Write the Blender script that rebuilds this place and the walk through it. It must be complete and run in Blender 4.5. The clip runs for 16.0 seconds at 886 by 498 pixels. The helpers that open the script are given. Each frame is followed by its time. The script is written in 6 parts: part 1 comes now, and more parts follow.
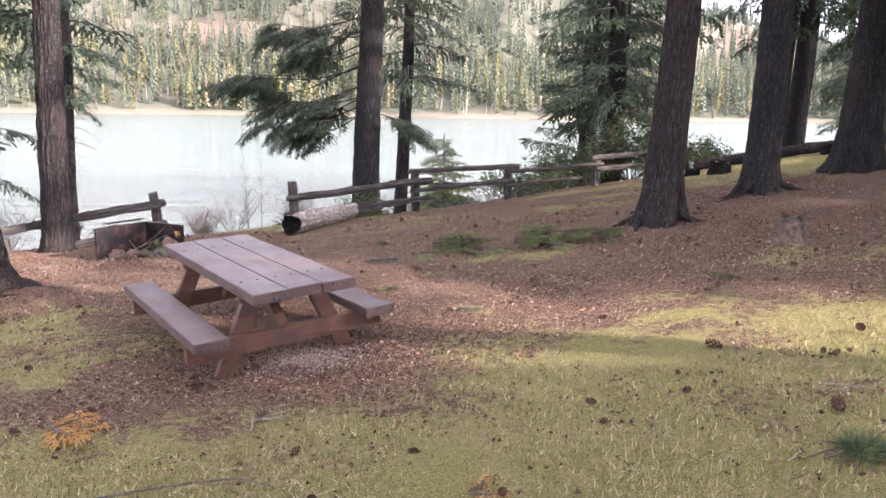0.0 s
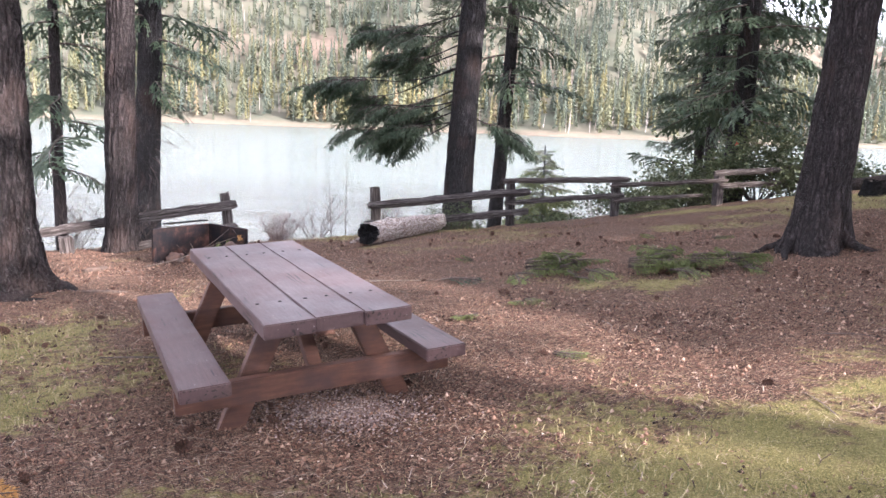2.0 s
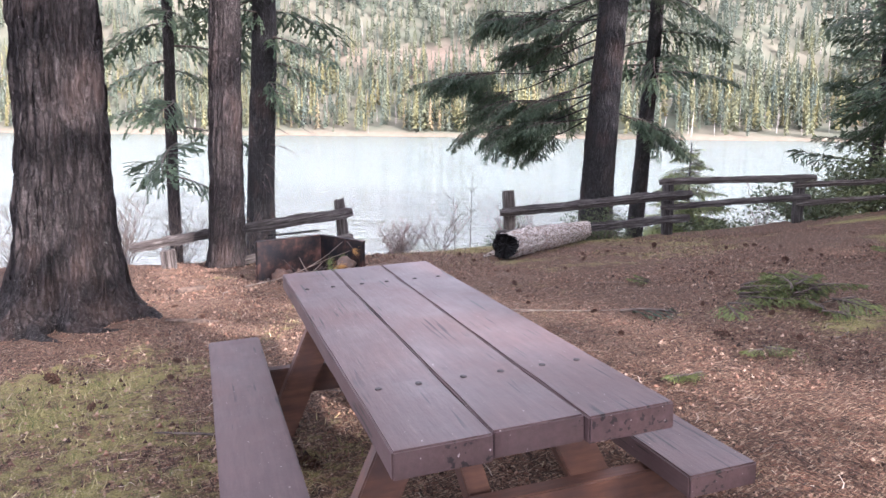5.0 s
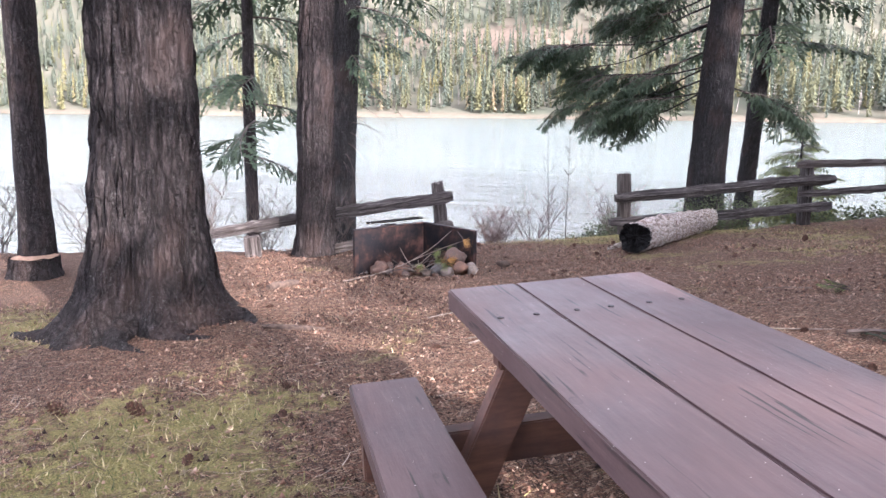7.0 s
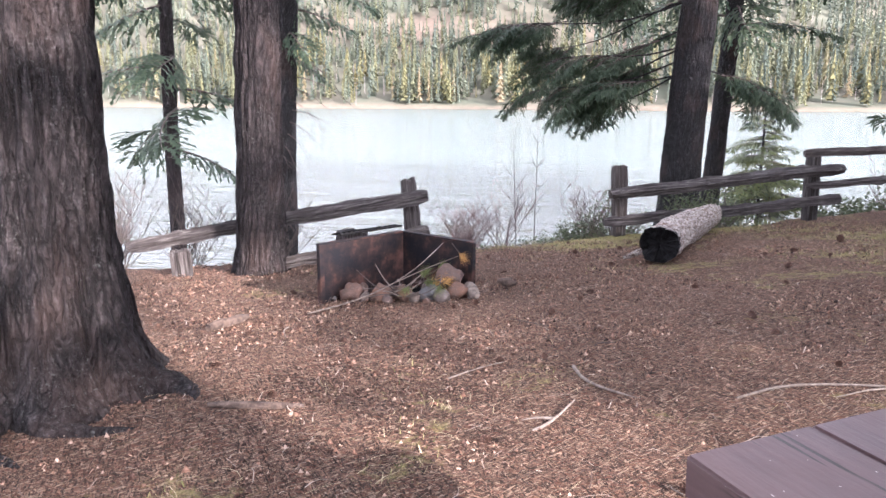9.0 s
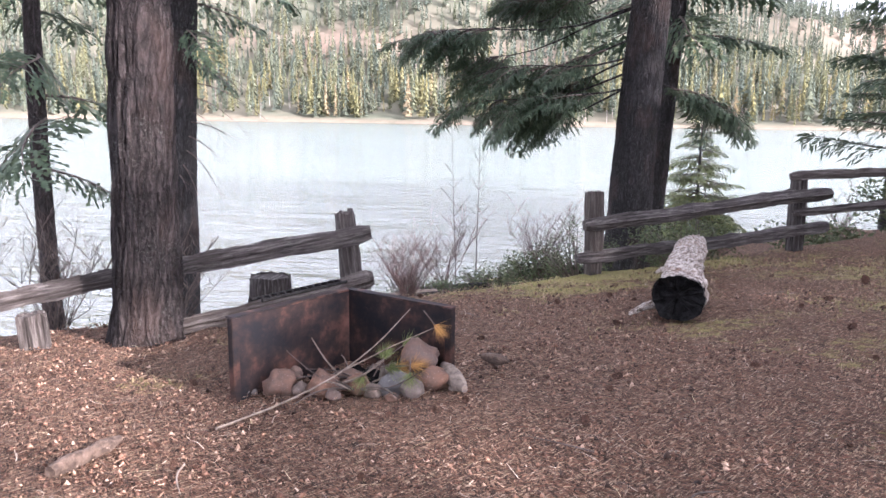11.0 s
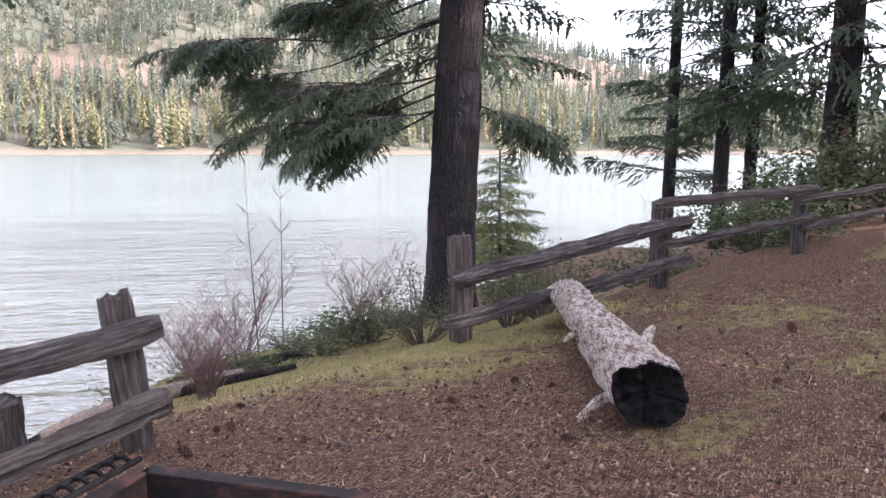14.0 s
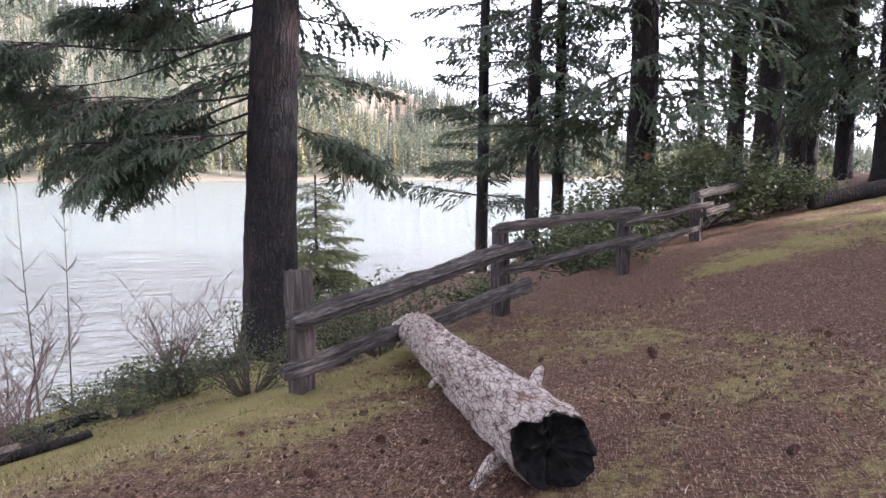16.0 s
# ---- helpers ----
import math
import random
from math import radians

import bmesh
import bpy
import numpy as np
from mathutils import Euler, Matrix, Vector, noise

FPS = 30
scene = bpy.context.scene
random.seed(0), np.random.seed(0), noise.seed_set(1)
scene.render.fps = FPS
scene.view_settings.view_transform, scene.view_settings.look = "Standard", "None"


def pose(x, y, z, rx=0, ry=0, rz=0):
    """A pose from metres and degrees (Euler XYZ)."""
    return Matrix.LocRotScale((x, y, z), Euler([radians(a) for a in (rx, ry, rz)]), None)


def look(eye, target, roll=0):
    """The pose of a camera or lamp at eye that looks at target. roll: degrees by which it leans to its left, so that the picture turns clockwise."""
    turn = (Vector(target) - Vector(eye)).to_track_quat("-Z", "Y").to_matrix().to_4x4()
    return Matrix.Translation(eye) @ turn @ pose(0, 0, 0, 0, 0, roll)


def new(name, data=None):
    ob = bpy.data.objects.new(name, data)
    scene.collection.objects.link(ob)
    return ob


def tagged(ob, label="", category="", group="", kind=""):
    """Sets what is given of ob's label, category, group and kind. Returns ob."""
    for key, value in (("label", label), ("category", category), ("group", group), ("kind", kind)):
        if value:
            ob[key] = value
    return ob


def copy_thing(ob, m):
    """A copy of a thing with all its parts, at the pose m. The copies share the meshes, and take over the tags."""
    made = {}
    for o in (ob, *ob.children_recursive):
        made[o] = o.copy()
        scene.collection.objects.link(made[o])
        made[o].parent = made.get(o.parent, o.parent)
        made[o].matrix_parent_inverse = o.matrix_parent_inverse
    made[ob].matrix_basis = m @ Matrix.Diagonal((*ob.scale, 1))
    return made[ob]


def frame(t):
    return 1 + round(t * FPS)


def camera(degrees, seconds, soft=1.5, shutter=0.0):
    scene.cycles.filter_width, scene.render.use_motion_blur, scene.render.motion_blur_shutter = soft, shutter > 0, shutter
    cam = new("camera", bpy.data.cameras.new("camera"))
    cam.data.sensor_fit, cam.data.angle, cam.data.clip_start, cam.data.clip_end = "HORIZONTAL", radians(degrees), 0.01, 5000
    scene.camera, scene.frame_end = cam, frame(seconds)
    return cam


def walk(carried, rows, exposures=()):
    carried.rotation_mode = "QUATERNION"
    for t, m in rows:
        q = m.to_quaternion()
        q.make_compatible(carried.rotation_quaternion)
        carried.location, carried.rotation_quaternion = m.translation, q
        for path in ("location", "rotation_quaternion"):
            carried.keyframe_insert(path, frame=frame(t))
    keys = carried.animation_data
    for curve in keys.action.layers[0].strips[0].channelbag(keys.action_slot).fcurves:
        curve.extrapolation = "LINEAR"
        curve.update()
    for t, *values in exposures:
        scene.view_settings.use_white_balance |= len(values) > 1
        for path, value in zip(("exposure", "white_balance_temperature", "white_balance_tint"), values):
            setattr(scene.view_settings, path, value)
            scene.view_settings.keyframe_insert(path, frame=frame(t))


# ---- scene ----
cam = camera(62.8, 16.0)
PATH = [
    (0, (0.053, 0.057, 1.467), (0.023, 2.02, 1.089), 0.7),
    (0.5, (0.046, 0.511, 1.393), (-0.038, 2.474, 1.021), 1.3),
    (1, (0.111, 0.949, 1.323), (-0.043, 2.909, 0.958), 1.9),
    (1.5, (0.088, 1.41, 1.228), (-0.135, 3.367, 0.886), 2.2),
    (2, (0.033, 1.84, 1.149), (-0.261, 3.789, 0.81), 2.0),
    (2.5, (-0.093, 2.26, 1.075), (-0.463, 4.196, 0.739), 1.1),
    (3, (-0.249, 2.633, 1.034), (-0.689, 4.557, 0.711), 0.3),
    (3.5, (-0.359, 3.008, 0.972), (-0.848, 4.921, 0.654), 0.0),
    (6, (-1.283, 4.25, 0.827), (-1.967, 6.098, 0.482), 0.8),
    (6.5, (-1.572, 4.513, 0.784), (-2.303, 6.34, 0.424), 0.7),
    (7, (-1.89, 4.763, 0.771), (-2.641, 6.579, 0.397), 0.4),
    (7.5, (-2.166, 5.086, 0.749), (-2.905, 6.904, 0.363), 0.0),
    (8, (-2.502, 5.41, 0.73), (-3.194, 7.245, 0.337), -0.1),
    (8.5, (-2.755, 5.826, 0.69), (-3.387, 7.681, 0.291), 0.0),
    (9, (-3.093, 6.226, 0.664), (-3.656, 8.104, 0.267), 0.2),
    (9.5, (-3.402, 6.661, 0.658), (-3.899, 8.559, 0.268), 0.5),
    (10, (-3.63, 7.109, 0.655), (-4.07, 9.023, 0.278), 0.8),
    (12.3, (-4.423, 8.941, 0.617), (-4.65, 10.899, 0.277), 0.3),
    (12.5, (-4.49, 9.085, 0.619), (-4.712, 11.044, 0.282), 0.3),
    (13, (-4.61, 9.441, 0.613), (-4.708, 11.411, 0.279), 0.8),
    (13.5, (-4.722, 9.807, 0.603), (-4.568, 11.777, 0.299), 0.8),
    (14, (-4.781, 10.134, 0.598), (-4.474, 12.09, 0.32), 0.0),
    (14.5, (-4.889, 10.399, 0.572), (-4.444, 12.333, 0.323), -0.3),
    (15, (-4.929, 10.604, 0.559), (-4.346, 12.503, 0.333), -0.3),
    (15.5, (-4.882, 10.793, 0.552), (-4.17, 12.65, 0.339), -0.3),
    (16, (-4.903, 10.941, 0.553), (-4.085, 12.754, 0.347), -0.0),
]
walk(cam, [(t, look(eye, target, roll)) for t, eye, target, roll in PATH],
     [(0.0, 3.12, 5930, 23), (3.5, 3.05, 5700, 23), (9.5, 3.12, 5670, 23), (12.5, 3.06, 5760, 25), (16.0, 2.93, 5800, 26)])

# ---- world and sun ----
SUN_TO = Vector((0.80, -0.44, 0.40)).normalized()
world = bpy.data.worlds.new("sky")
scene.world = world
world.use_nodes = True
wn = world.node_tree.nodes
sky = wn.new("ShaderNodeTexSky")
sky.sky_type = "NISHITA"
sky.sun_disc = False
sky.sun_elevation = math.asin(SUN_TO.z)
sky.sun_rotation = math.atan2(SUN_TO.x, SUN_TO.y)
sky.dust_density = 3.0
sky.air_density = 1.0
sky.ozone_density = 0.6
wn["Background"].inputs["Strength"].default_value = 0.15
pale = wn.new("ShaderNodeHueSaturation")
pale.inputs["Saturation"].default_value = 0.07
world.node_tree.links.new(sky.outputs[0], pale.inputs["Color"])
world.node_tree.links.new(pale.outputs[0], wn["Background"].inputs["Color"])
sun = new("sun", bpy.data.lights.new("sun", "SUN"))
sun.data.energy = 2.6
sun.data.angle = radians(0.8)
sun.data.color = (1.0, 0.89, 0.75)
sun.matrix_world = look(SUN_TO * 60, (0, 0, 0))

# ---- materials ----


def material(name, build, rough=0.85, metal=0.0, spec=0.3):
    m = bpy.data.materials.new(name)
    m.use_nodes = True
    nt = m.node_tree
    bsdf = nt.nodes["Principled BSDF"]
    bsdf.inputs["Roughness"].default_value = rough
    bsdf.inputs["Metallic"].default_value = metal
    bsdf.inputs["Specular IOR Level"].default_value = spec
    build(nt, bsdf)
    return m


def coords(nt, scale=(1, 1, 1), world_space=False):
    mp = nt.nodes.new("ShaderNodeMapping")
    mp.inputs["Scale"].default_value = scale
    if world_space:
        geo = nt.nodes.new("ShaderNodeNewGeometry")
        nt.links.new(geo.outputs["Position"], mp.inputs["Vector"])
    else:
        tc = nt.nodes.new("ShaderNodeTexCoord")
        nt.links.new(tc.outputs["Object"], mp.inputs["Vector"])
    return mp.outputs[0]


def noise_tex(nt, vec, scale, detail=5, rough=0.6):
    n = nt.nodes.new("ShaderNodeTexNoise")
    n.inputs["Scale"].default_value = scale
    n.inputs["Detail"].default_value = detail
    n.inputs["Roughness"].default_value = rough
    nt.links.new(vec, n.inputs["Vector"])
    return n.outputs["Fac"]


def ramp(nt, fac, stops):
    r = nt.nodes.new("ShaderNodeValToRGB")
    while len(r.color_ramp.elements) < len(stops):
        r.color_ramp.elements.new(0.5)
    for e, (p, c) in zip(r.color_ramp.elements, stops):
        e.position = p
        e.color = (*c, 1) if len(c) == 3 else c
    nt.links.new(fac, r.inputs[0])
    return r.outputs[0]


def mix(nt, fac, a, b, blend="MIX"):
    n = nt.nodes.new("ShaderNodeMix")
    n.data_type = "RGBA"
    n.blend_type = blend
    for sock, val in ((n.inputs["Factor"], fac), (n.inputs["A"], a), (n.inputs["B"], b)):
        if isinstance(val, (int, float)):
            sock.default_value = val
        elif isinstance(val, tuple):
            sock.default_value = (*val, 1)
        else:
            nt.links.new(val, sock)
    return n.outputs["Result"]


def bump(nt, bsdf, height, strength=0.5, dist=0.02, after=None):
    b = nt.nodes.new("ShaderNodeBump")
    b.inputs["Strength"].default_value = strength
    b.inputs["Distance"].default_value = dist
    nt.links.new(height, b.inputs["Height"])
    if after is not None:
        nt.links.new(after, b.inputs["Normal"])
    nt.links.new(b.outputs[0], bsdf.inputs["Normal"])
    return b.outputs[0]


def random_of(nt, island=False):
    if island:
        return nt.nodes.new("ShaderNodeNewGeometry").outputs["Random Per Island"]
    return nt.nodes.new("ShaderNodeObjectInfo").outputs["Random"]


def build_bark(dark, mid, light):
    def build(nt, bsdf):
        v = coords(nt, (1, 1, 0.17))
        warp = noise_tex(nt, coords(nt, (1, 1, 0.5)), 6, 4, 0.6)
        shift = nt.nodes.new("ShaderNodeVectorMath")
        shift.operation = "MULTIPLY_ADD"
        nt.links.new(warp, shift.inputs[0])
        shift.inputs[1].default_value = (0.16, 0.16, 0.10)
        nt.links.new(v, shift.inputs[2])
        cells = nt.nodes.new("ShaderNodeTexVoronoi")
        cells.feature = "DISTANCE_TO_EDGE"
        cells.inputs["Scale"].default_value = 17
        nt.links.new(shift.outputs[0], cells.inputs["Vector"])
        plates = ramp(nt, cells.outputs["Distance"], [(0.0, (0, 0, 0)), (0.10, (0.5, 0.5, 0.5)), (0.34, (1, 1, 1))])
        rough = noise_tex(nt, coords(nt, (1, 1, 0.4)), 38, 7, 0.72)
        fine = noise_tex(nt, coords(nt, (1, 1, 0.55)), 130, 4, 0.75)
        patch = noise_tex(nt, coords(nt, (1, 1, 0.5)), 2.2, 3)
        c = ramp(nt, rough, [(0.34, dark), (0.52, mid), (0.72, light)])
        c = mix(nt, plates, mix(nt, 0.8, c, dark), c)
        c = mix(nt, ramp(nt, fine, [(0.36, (0.8, 0.8, 0.8)), (0.52, (0, 0, 0))]), c, dark)
        c = mix(nt, ramp(nt, patch, [(0.52, (0, 0, 0)), (0.7, (0.3, 0.3, 0.3))]), c, (0.085, 0.052, 0.041))
        lichen = noise_tex(nt, coords(nt), 48, 5, 0.8)
        zone = noise_tex(nt, coords(nt), 3.2, 3, 0.6)
        amount = nt.nodes.new("ShaderNodeMath")
        amount.operation = "MULTIPLY"
        nt.links.new(ramp(nt, lichen, [(0.57, (0, 0, 0)), (0.64, (0.55, 0.55, 0.55))]), amount.inputs[0])
        nt.links.new(ramp(nt, zone, [(0.42, (0.05, 0.05, 0.05)), (0.62, (1, 1, 1))]), amount.inputs[1])
        c = mix(nt, amount.outputs[0], c, (0.19, 0.195, 0.175))
        nt.links.new(c, bsdf.inputs["Base Color"])
        n1 = bump(nt, bsdf, plates, 0.9, 0.03)
        n2 = bump(nt, bsdf, rough, 0.9, 0.02, n1)
        bump(nt, bsdf, fine, 0.6, 0.004, n2)
    return build


BARK = material("fir bark", build_bark((0.011, 0.009, 0.009), (0.043, 0.035, 0.034), (0.105, 0.092, 0.088)), 0.95, 0, 0.15)
BARK_DARK = material("dark fir bark", build_bark((0.011, 0.010, 0.010), (0.035, 0.032, 0.033), (0.08, 0.076, 0.077)), 0.95, 0, 0.15)


def build_needles(a, b, c):
    def build(nt, bsdf):
        r = random_of(nt, True)
        n = noise_tex(nt, coords(nt), 1.3, 2)
        col = ramp(nt, r, [(0.0, a), (0.55, b), (1.0, c)])
        col = mix(nt, ramp(nt, n, [(0.3, (0.0, 0, 0)), (0.75, (0.6, 0.6, 0.6))]), col, c)
        nt.links.new(col, bsdf.inputs["Base Color"])
        bsdf.inputs["Subsurface Weight"].default_value = 0.0
        tr = nt.nodes.new("ShaderNodeBsdfTranslucent")
        nt.links.new(col, tr.inputs["Color"])
        ms = nt.nodes.new("ShaderNodeMixShader")
        ms.inputs[0].default_value = 0.25
        nt.links.new(bsdf.outputs[0], ms.inputs[1])
        nt.links.new(tr.outputs[0], ms.inputs[2])
        nt.links.new(ms.outputs[0], nt.nodes["Material Output"].inputs["Surface"])
    return build


NEEDLES = material("fir needles", build_needles((0.02, 0.037, 0.023), (0.036, 0.06, 0.034), (0.07, 0.092, 0.048)), 0.6)
NEEDLES_FRESH = material("fresh fir needles", build_needles((0.045, 0.075, 0.026), (0.095, 0.125, 0.042), (0.19, 0.195, 0.066)), 0.6)
SHRUB_LEAF = material("evergreen shrub leaf", build_needles((0.02, 0.038, 0.016), (0.05, 0.07, 0.03), (0.11, 0.12, 0.055)), 0.62)
BROWN_NEEDLES = material("dead orange needles", build_needles((0.25, 0.12, 0.04), (0.38, 0.19, 0.06), (0.5, 0.3, 0.1)), 0.8)


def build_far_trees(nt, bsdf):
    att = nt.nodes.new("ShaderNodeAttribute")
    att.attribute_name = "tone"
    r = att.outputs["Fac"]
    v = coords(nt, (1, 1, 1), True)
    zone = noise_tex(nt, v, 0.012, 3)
    # greens lightened and greyed: distance haze is carried in the base colour
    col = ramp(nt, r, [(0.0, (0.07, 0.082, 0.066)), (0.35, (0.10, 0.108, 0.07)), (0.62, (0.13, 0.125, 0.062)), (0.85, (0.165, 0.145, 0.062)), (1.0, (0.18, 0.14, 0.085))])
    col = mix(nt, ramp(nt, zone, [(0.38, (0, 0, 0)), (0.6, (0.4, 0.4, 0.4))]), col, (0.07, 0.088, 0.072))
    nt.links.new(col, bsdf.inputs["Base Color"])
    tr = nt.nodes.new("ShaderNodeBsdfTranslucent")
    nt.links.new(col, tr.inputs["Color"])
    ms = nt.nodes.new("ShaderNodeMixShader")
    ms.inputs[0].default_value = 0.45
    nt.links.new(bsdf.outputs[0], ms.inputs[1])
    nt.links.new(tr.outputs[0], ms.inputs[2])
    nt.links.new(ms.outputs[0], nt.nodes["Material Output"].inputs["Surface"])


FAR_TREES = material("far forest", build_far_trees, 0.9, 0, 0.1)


def build_hill(nt, bsdf):
    v = coords(nt, (1, 1, 1), True)
    n = noise_tex(nt, v, 0.02, 6, 0.65)
    f = noise_tex(nt, v, 0.25, 5, 0.7)
    att = nt.nodes.new("ShaderNodeAttribute")
    att.attribute_name = "bare"
    c = ramp(nt, n, [(0.36, (0.06, 0.066, 0.046)), (0.6, (0.088, 0.08, 0.058))])
    dirt = ramp(nt, f, [(0.3, (0.075, 0.066, 0.048)), (0.5, (0.12, 0.088, 0.066)), (0.75, (0.17, 0.122, 0.094))])
    c = mix(nt, att.outputs["Fac"], c, dirt)
    nt.links.new(c, bsdf.inputs["Base Color"])


HILL = material("dry hillside", build_hill, 0.95, 0, 0.1)


def build_snag(nt, bsdf):
    nt.links.new(ramp(nt, random_of(nt, True), [(0, (0.14, 0.12, 0.105)), (1, (0.34, 0.30, 0.27))]), bsdf.inputs["Base Color"])


SNAG = material("bleached dead trunks", build_snag, 0.9)


def build_ground(nt, bsdf):
    v = coords(nt, (1, 1, 1), True)
    att = nt.nodes.new("ShaderNodeAttribute")
    att.attribute_name = "grass"
    big = noise_tex(nt, v, 1.6, 4, 0.6)
    med = noise_tex(nt, v, 9, 6, 0.7)
    fine = noise_tex(nt, v, 55, 5, 0.75)
    grit = noise_tex(nt, v, 190, 3, 0.7)
    litter = ramp(nt, fine, [(0.32, (0.022, 0.014, 0.010)), (0.46, (0.088, 0.050, 0.035)), (0.58, (0.18, 0.105, 0.072)), (0.74, (0.34, 0.235, 0.165))])
    litter = mix(nt, ramp(nt, big, [(0.35, (0, 0, 0)), (0.7, (0.5, 0.5, 0.5))]), litter, mix(nt, 0.5, litter, (0.18, 0.095, 0.062)))
    litter = mix(nt, ramp(nt, med, [(0.42, (0.6, 0.6, 0.6)), (0.6, (0, 0, 0))]), litter, (0.06, 0.036, 0.026))
    # matted needles lying every way
    relief = []
    for k, (turn, tint) in enumerate(((20, (0.30, 0.185, 0.12)), (78, (0.018, 0.011, 0.009)), (128, (0.40, 0.29, 0.20)), (163, (0.16, 0.068, 0.042)), (50, (0.024, 0.015, 0.011)))):
        mp = nt.nodes.new("ShaderNodeMapping")
        mp.inputs["Rotation"].default_value = (0, 0, radians(turn))
        mp.inputs["Location"].default_value = (3.7 * k, 1.9 * k, 0)
        nt.links.new(nt.nodes.new("ShaderNodeNewGeometry").outputs["Position"], mp.inputs["Vector"])
        flat = nt.nodes.new("ShaderNodeMapping")
        flat.inputs["Scale"].default_value = (0.16, 1, 0.4)
        nt.links.new(mp.outputs[0], flat.inputs["Vector"])
        strand = noise_tex(nt, flat.outputs[0], 115, 2, 0.6)
        on = ramp(nt, strand, [(0.565, (0, 0, 0)), (0.60, (0.85, 0.85, 0.85))])
        litter = mix(nt, on, litter, tint)
        relief.append(on)
    tuft = noise_tex(nt, v, 95, 4, 0.8)
    grass = ramp(nt, tuft, [(0.32, (0.045, 0.045, 0.014)), (0.5, (0.20, 0.18, 0.06)), (0.66, (0.48, 0.41, 0.165))])
    grass = mix(nt, ramp(nt, big, [(0.4, (0, 0, 0)), (0.7, (0.5, 0.5, 0.5))]), grass, (0.29, 0.24, 0.11))
    edge = nt.nodes.new("ShaderNodeMath")
    edge.operation = "ADD"
    nt.links.new(att.outputs["Fac"], edge.inputs[0])
    off = nt.nodes.new("ShaderNodeMath")
    off.operation = "MULTIPLY_ADD"
    nt.links.new(med, off.inputs[0])
    off.inputs[1].default_value = 1.5
    off.inputs[2].default_value = -0.75
    nt.links.new(off.outputs[0], edge.inputs[1])
    fac = ramp(nt, edge.outputs[0], [(0.38, (0, 0, 0)), (0.68, (1, 1, 1))])
    c = mix(nt, fac, litter, grass)
    c = mix(nt, ramp(nt, grit, [(0.35, (0.55, 0.55, 0.55)), (0.65, (1, 1, 1))]), mix(nt, 0.6, c, (0.05, 0.035, 0.025)), c)
    nt.links.new(c, bsdf.inputs["Base Color"])
    n1 = bump(nt, bsdf, med, 0.7, 0.05)
    n2 = bump(nt, bsdf, fine, 1.0, 0.025, n1)
    n3 = bump(nt, bsdf, relief[0], 0.6, 0.005, n2)
    n4 = bump(nt, bsdf, relief[2], 0.6, 0.005, n3)
    bump(nt, bsdf, grit, 0.7, 0.008, n4)


GROUND = material("needle litter and moss", build_ground, 0.95, 0, 0.15)


def build_water(nt, bsdf):
    v = coords(nt, (0.45, 1.0, 1.0), True)
    w1 = noise_tex(nt, v, 1.7, 4, 0.6)
    w2 = noise_tex(nt, v, 5.0, 4, 0.65)
    w3 = noise_tex(nt, coords(nt, (0.12, 1.0, 1.0), True), 0.35, 3, 0.6)
    zone = noise_tex(nt, coords(nt, (0.25, 1, 1), True), 0.03, 3)
    c = ramp(nt, zone, [(0.35, (0.06, 0.085, 0.074)), (0.7, (0.085, 0.115, 0.10))])
    nt.links.new(c, bsdf.inputs["Base Color"])
    n0 = bump(nt, bsdf, w3, 1.0, 0.35)
    n1 = bump(nt, bsdf, w1, 1.0, 0.30, n0)
    n2 = bump(nt, bsdf, w2, 1.0, 0.07, n1)
    gloss = nt.nodes.new("ShaderNodeBsdfGlossy")
    gloss.inputs["Roughness"].default_value = 0.07
    gloss.inputs["Color"].default_value = (1.0, 0.98, 0.925, 1)
    nt.links.new(n2, gloss.inputs["Normal"])
    ms = nt.nodes.new("ShaderNodeMixShader")
    graze = nt.nodes.new("ShaderNodeFresnel")
    graze.inputs["IOR"].default_value = 1.33
    nt.links.new(n2, graze.inputs["Normal"])
    share = nt.nodes.new("ShaderNodeMapRange")
    share.inputs["To Min"].default_value = 0.24
    share.inputs["To Max"].default_value = 0.88
    nt.links.new(graze.outputs[0], share.inputs["Value"])
    nt.links.new(share.outputs[0], ms.inputs[0])
    nt.links.new(bsdf.outputs[0], ms.inputs[1])
    nt.links.new(gloss.outputs[0], ms.inputs[2])
    nt.links.new(ms.outputs[0], nt.nodes["Material Output"].inputs["Surface"])


WATER = material("turquoise lake water", build_water, 0.6, 0, 0.0)


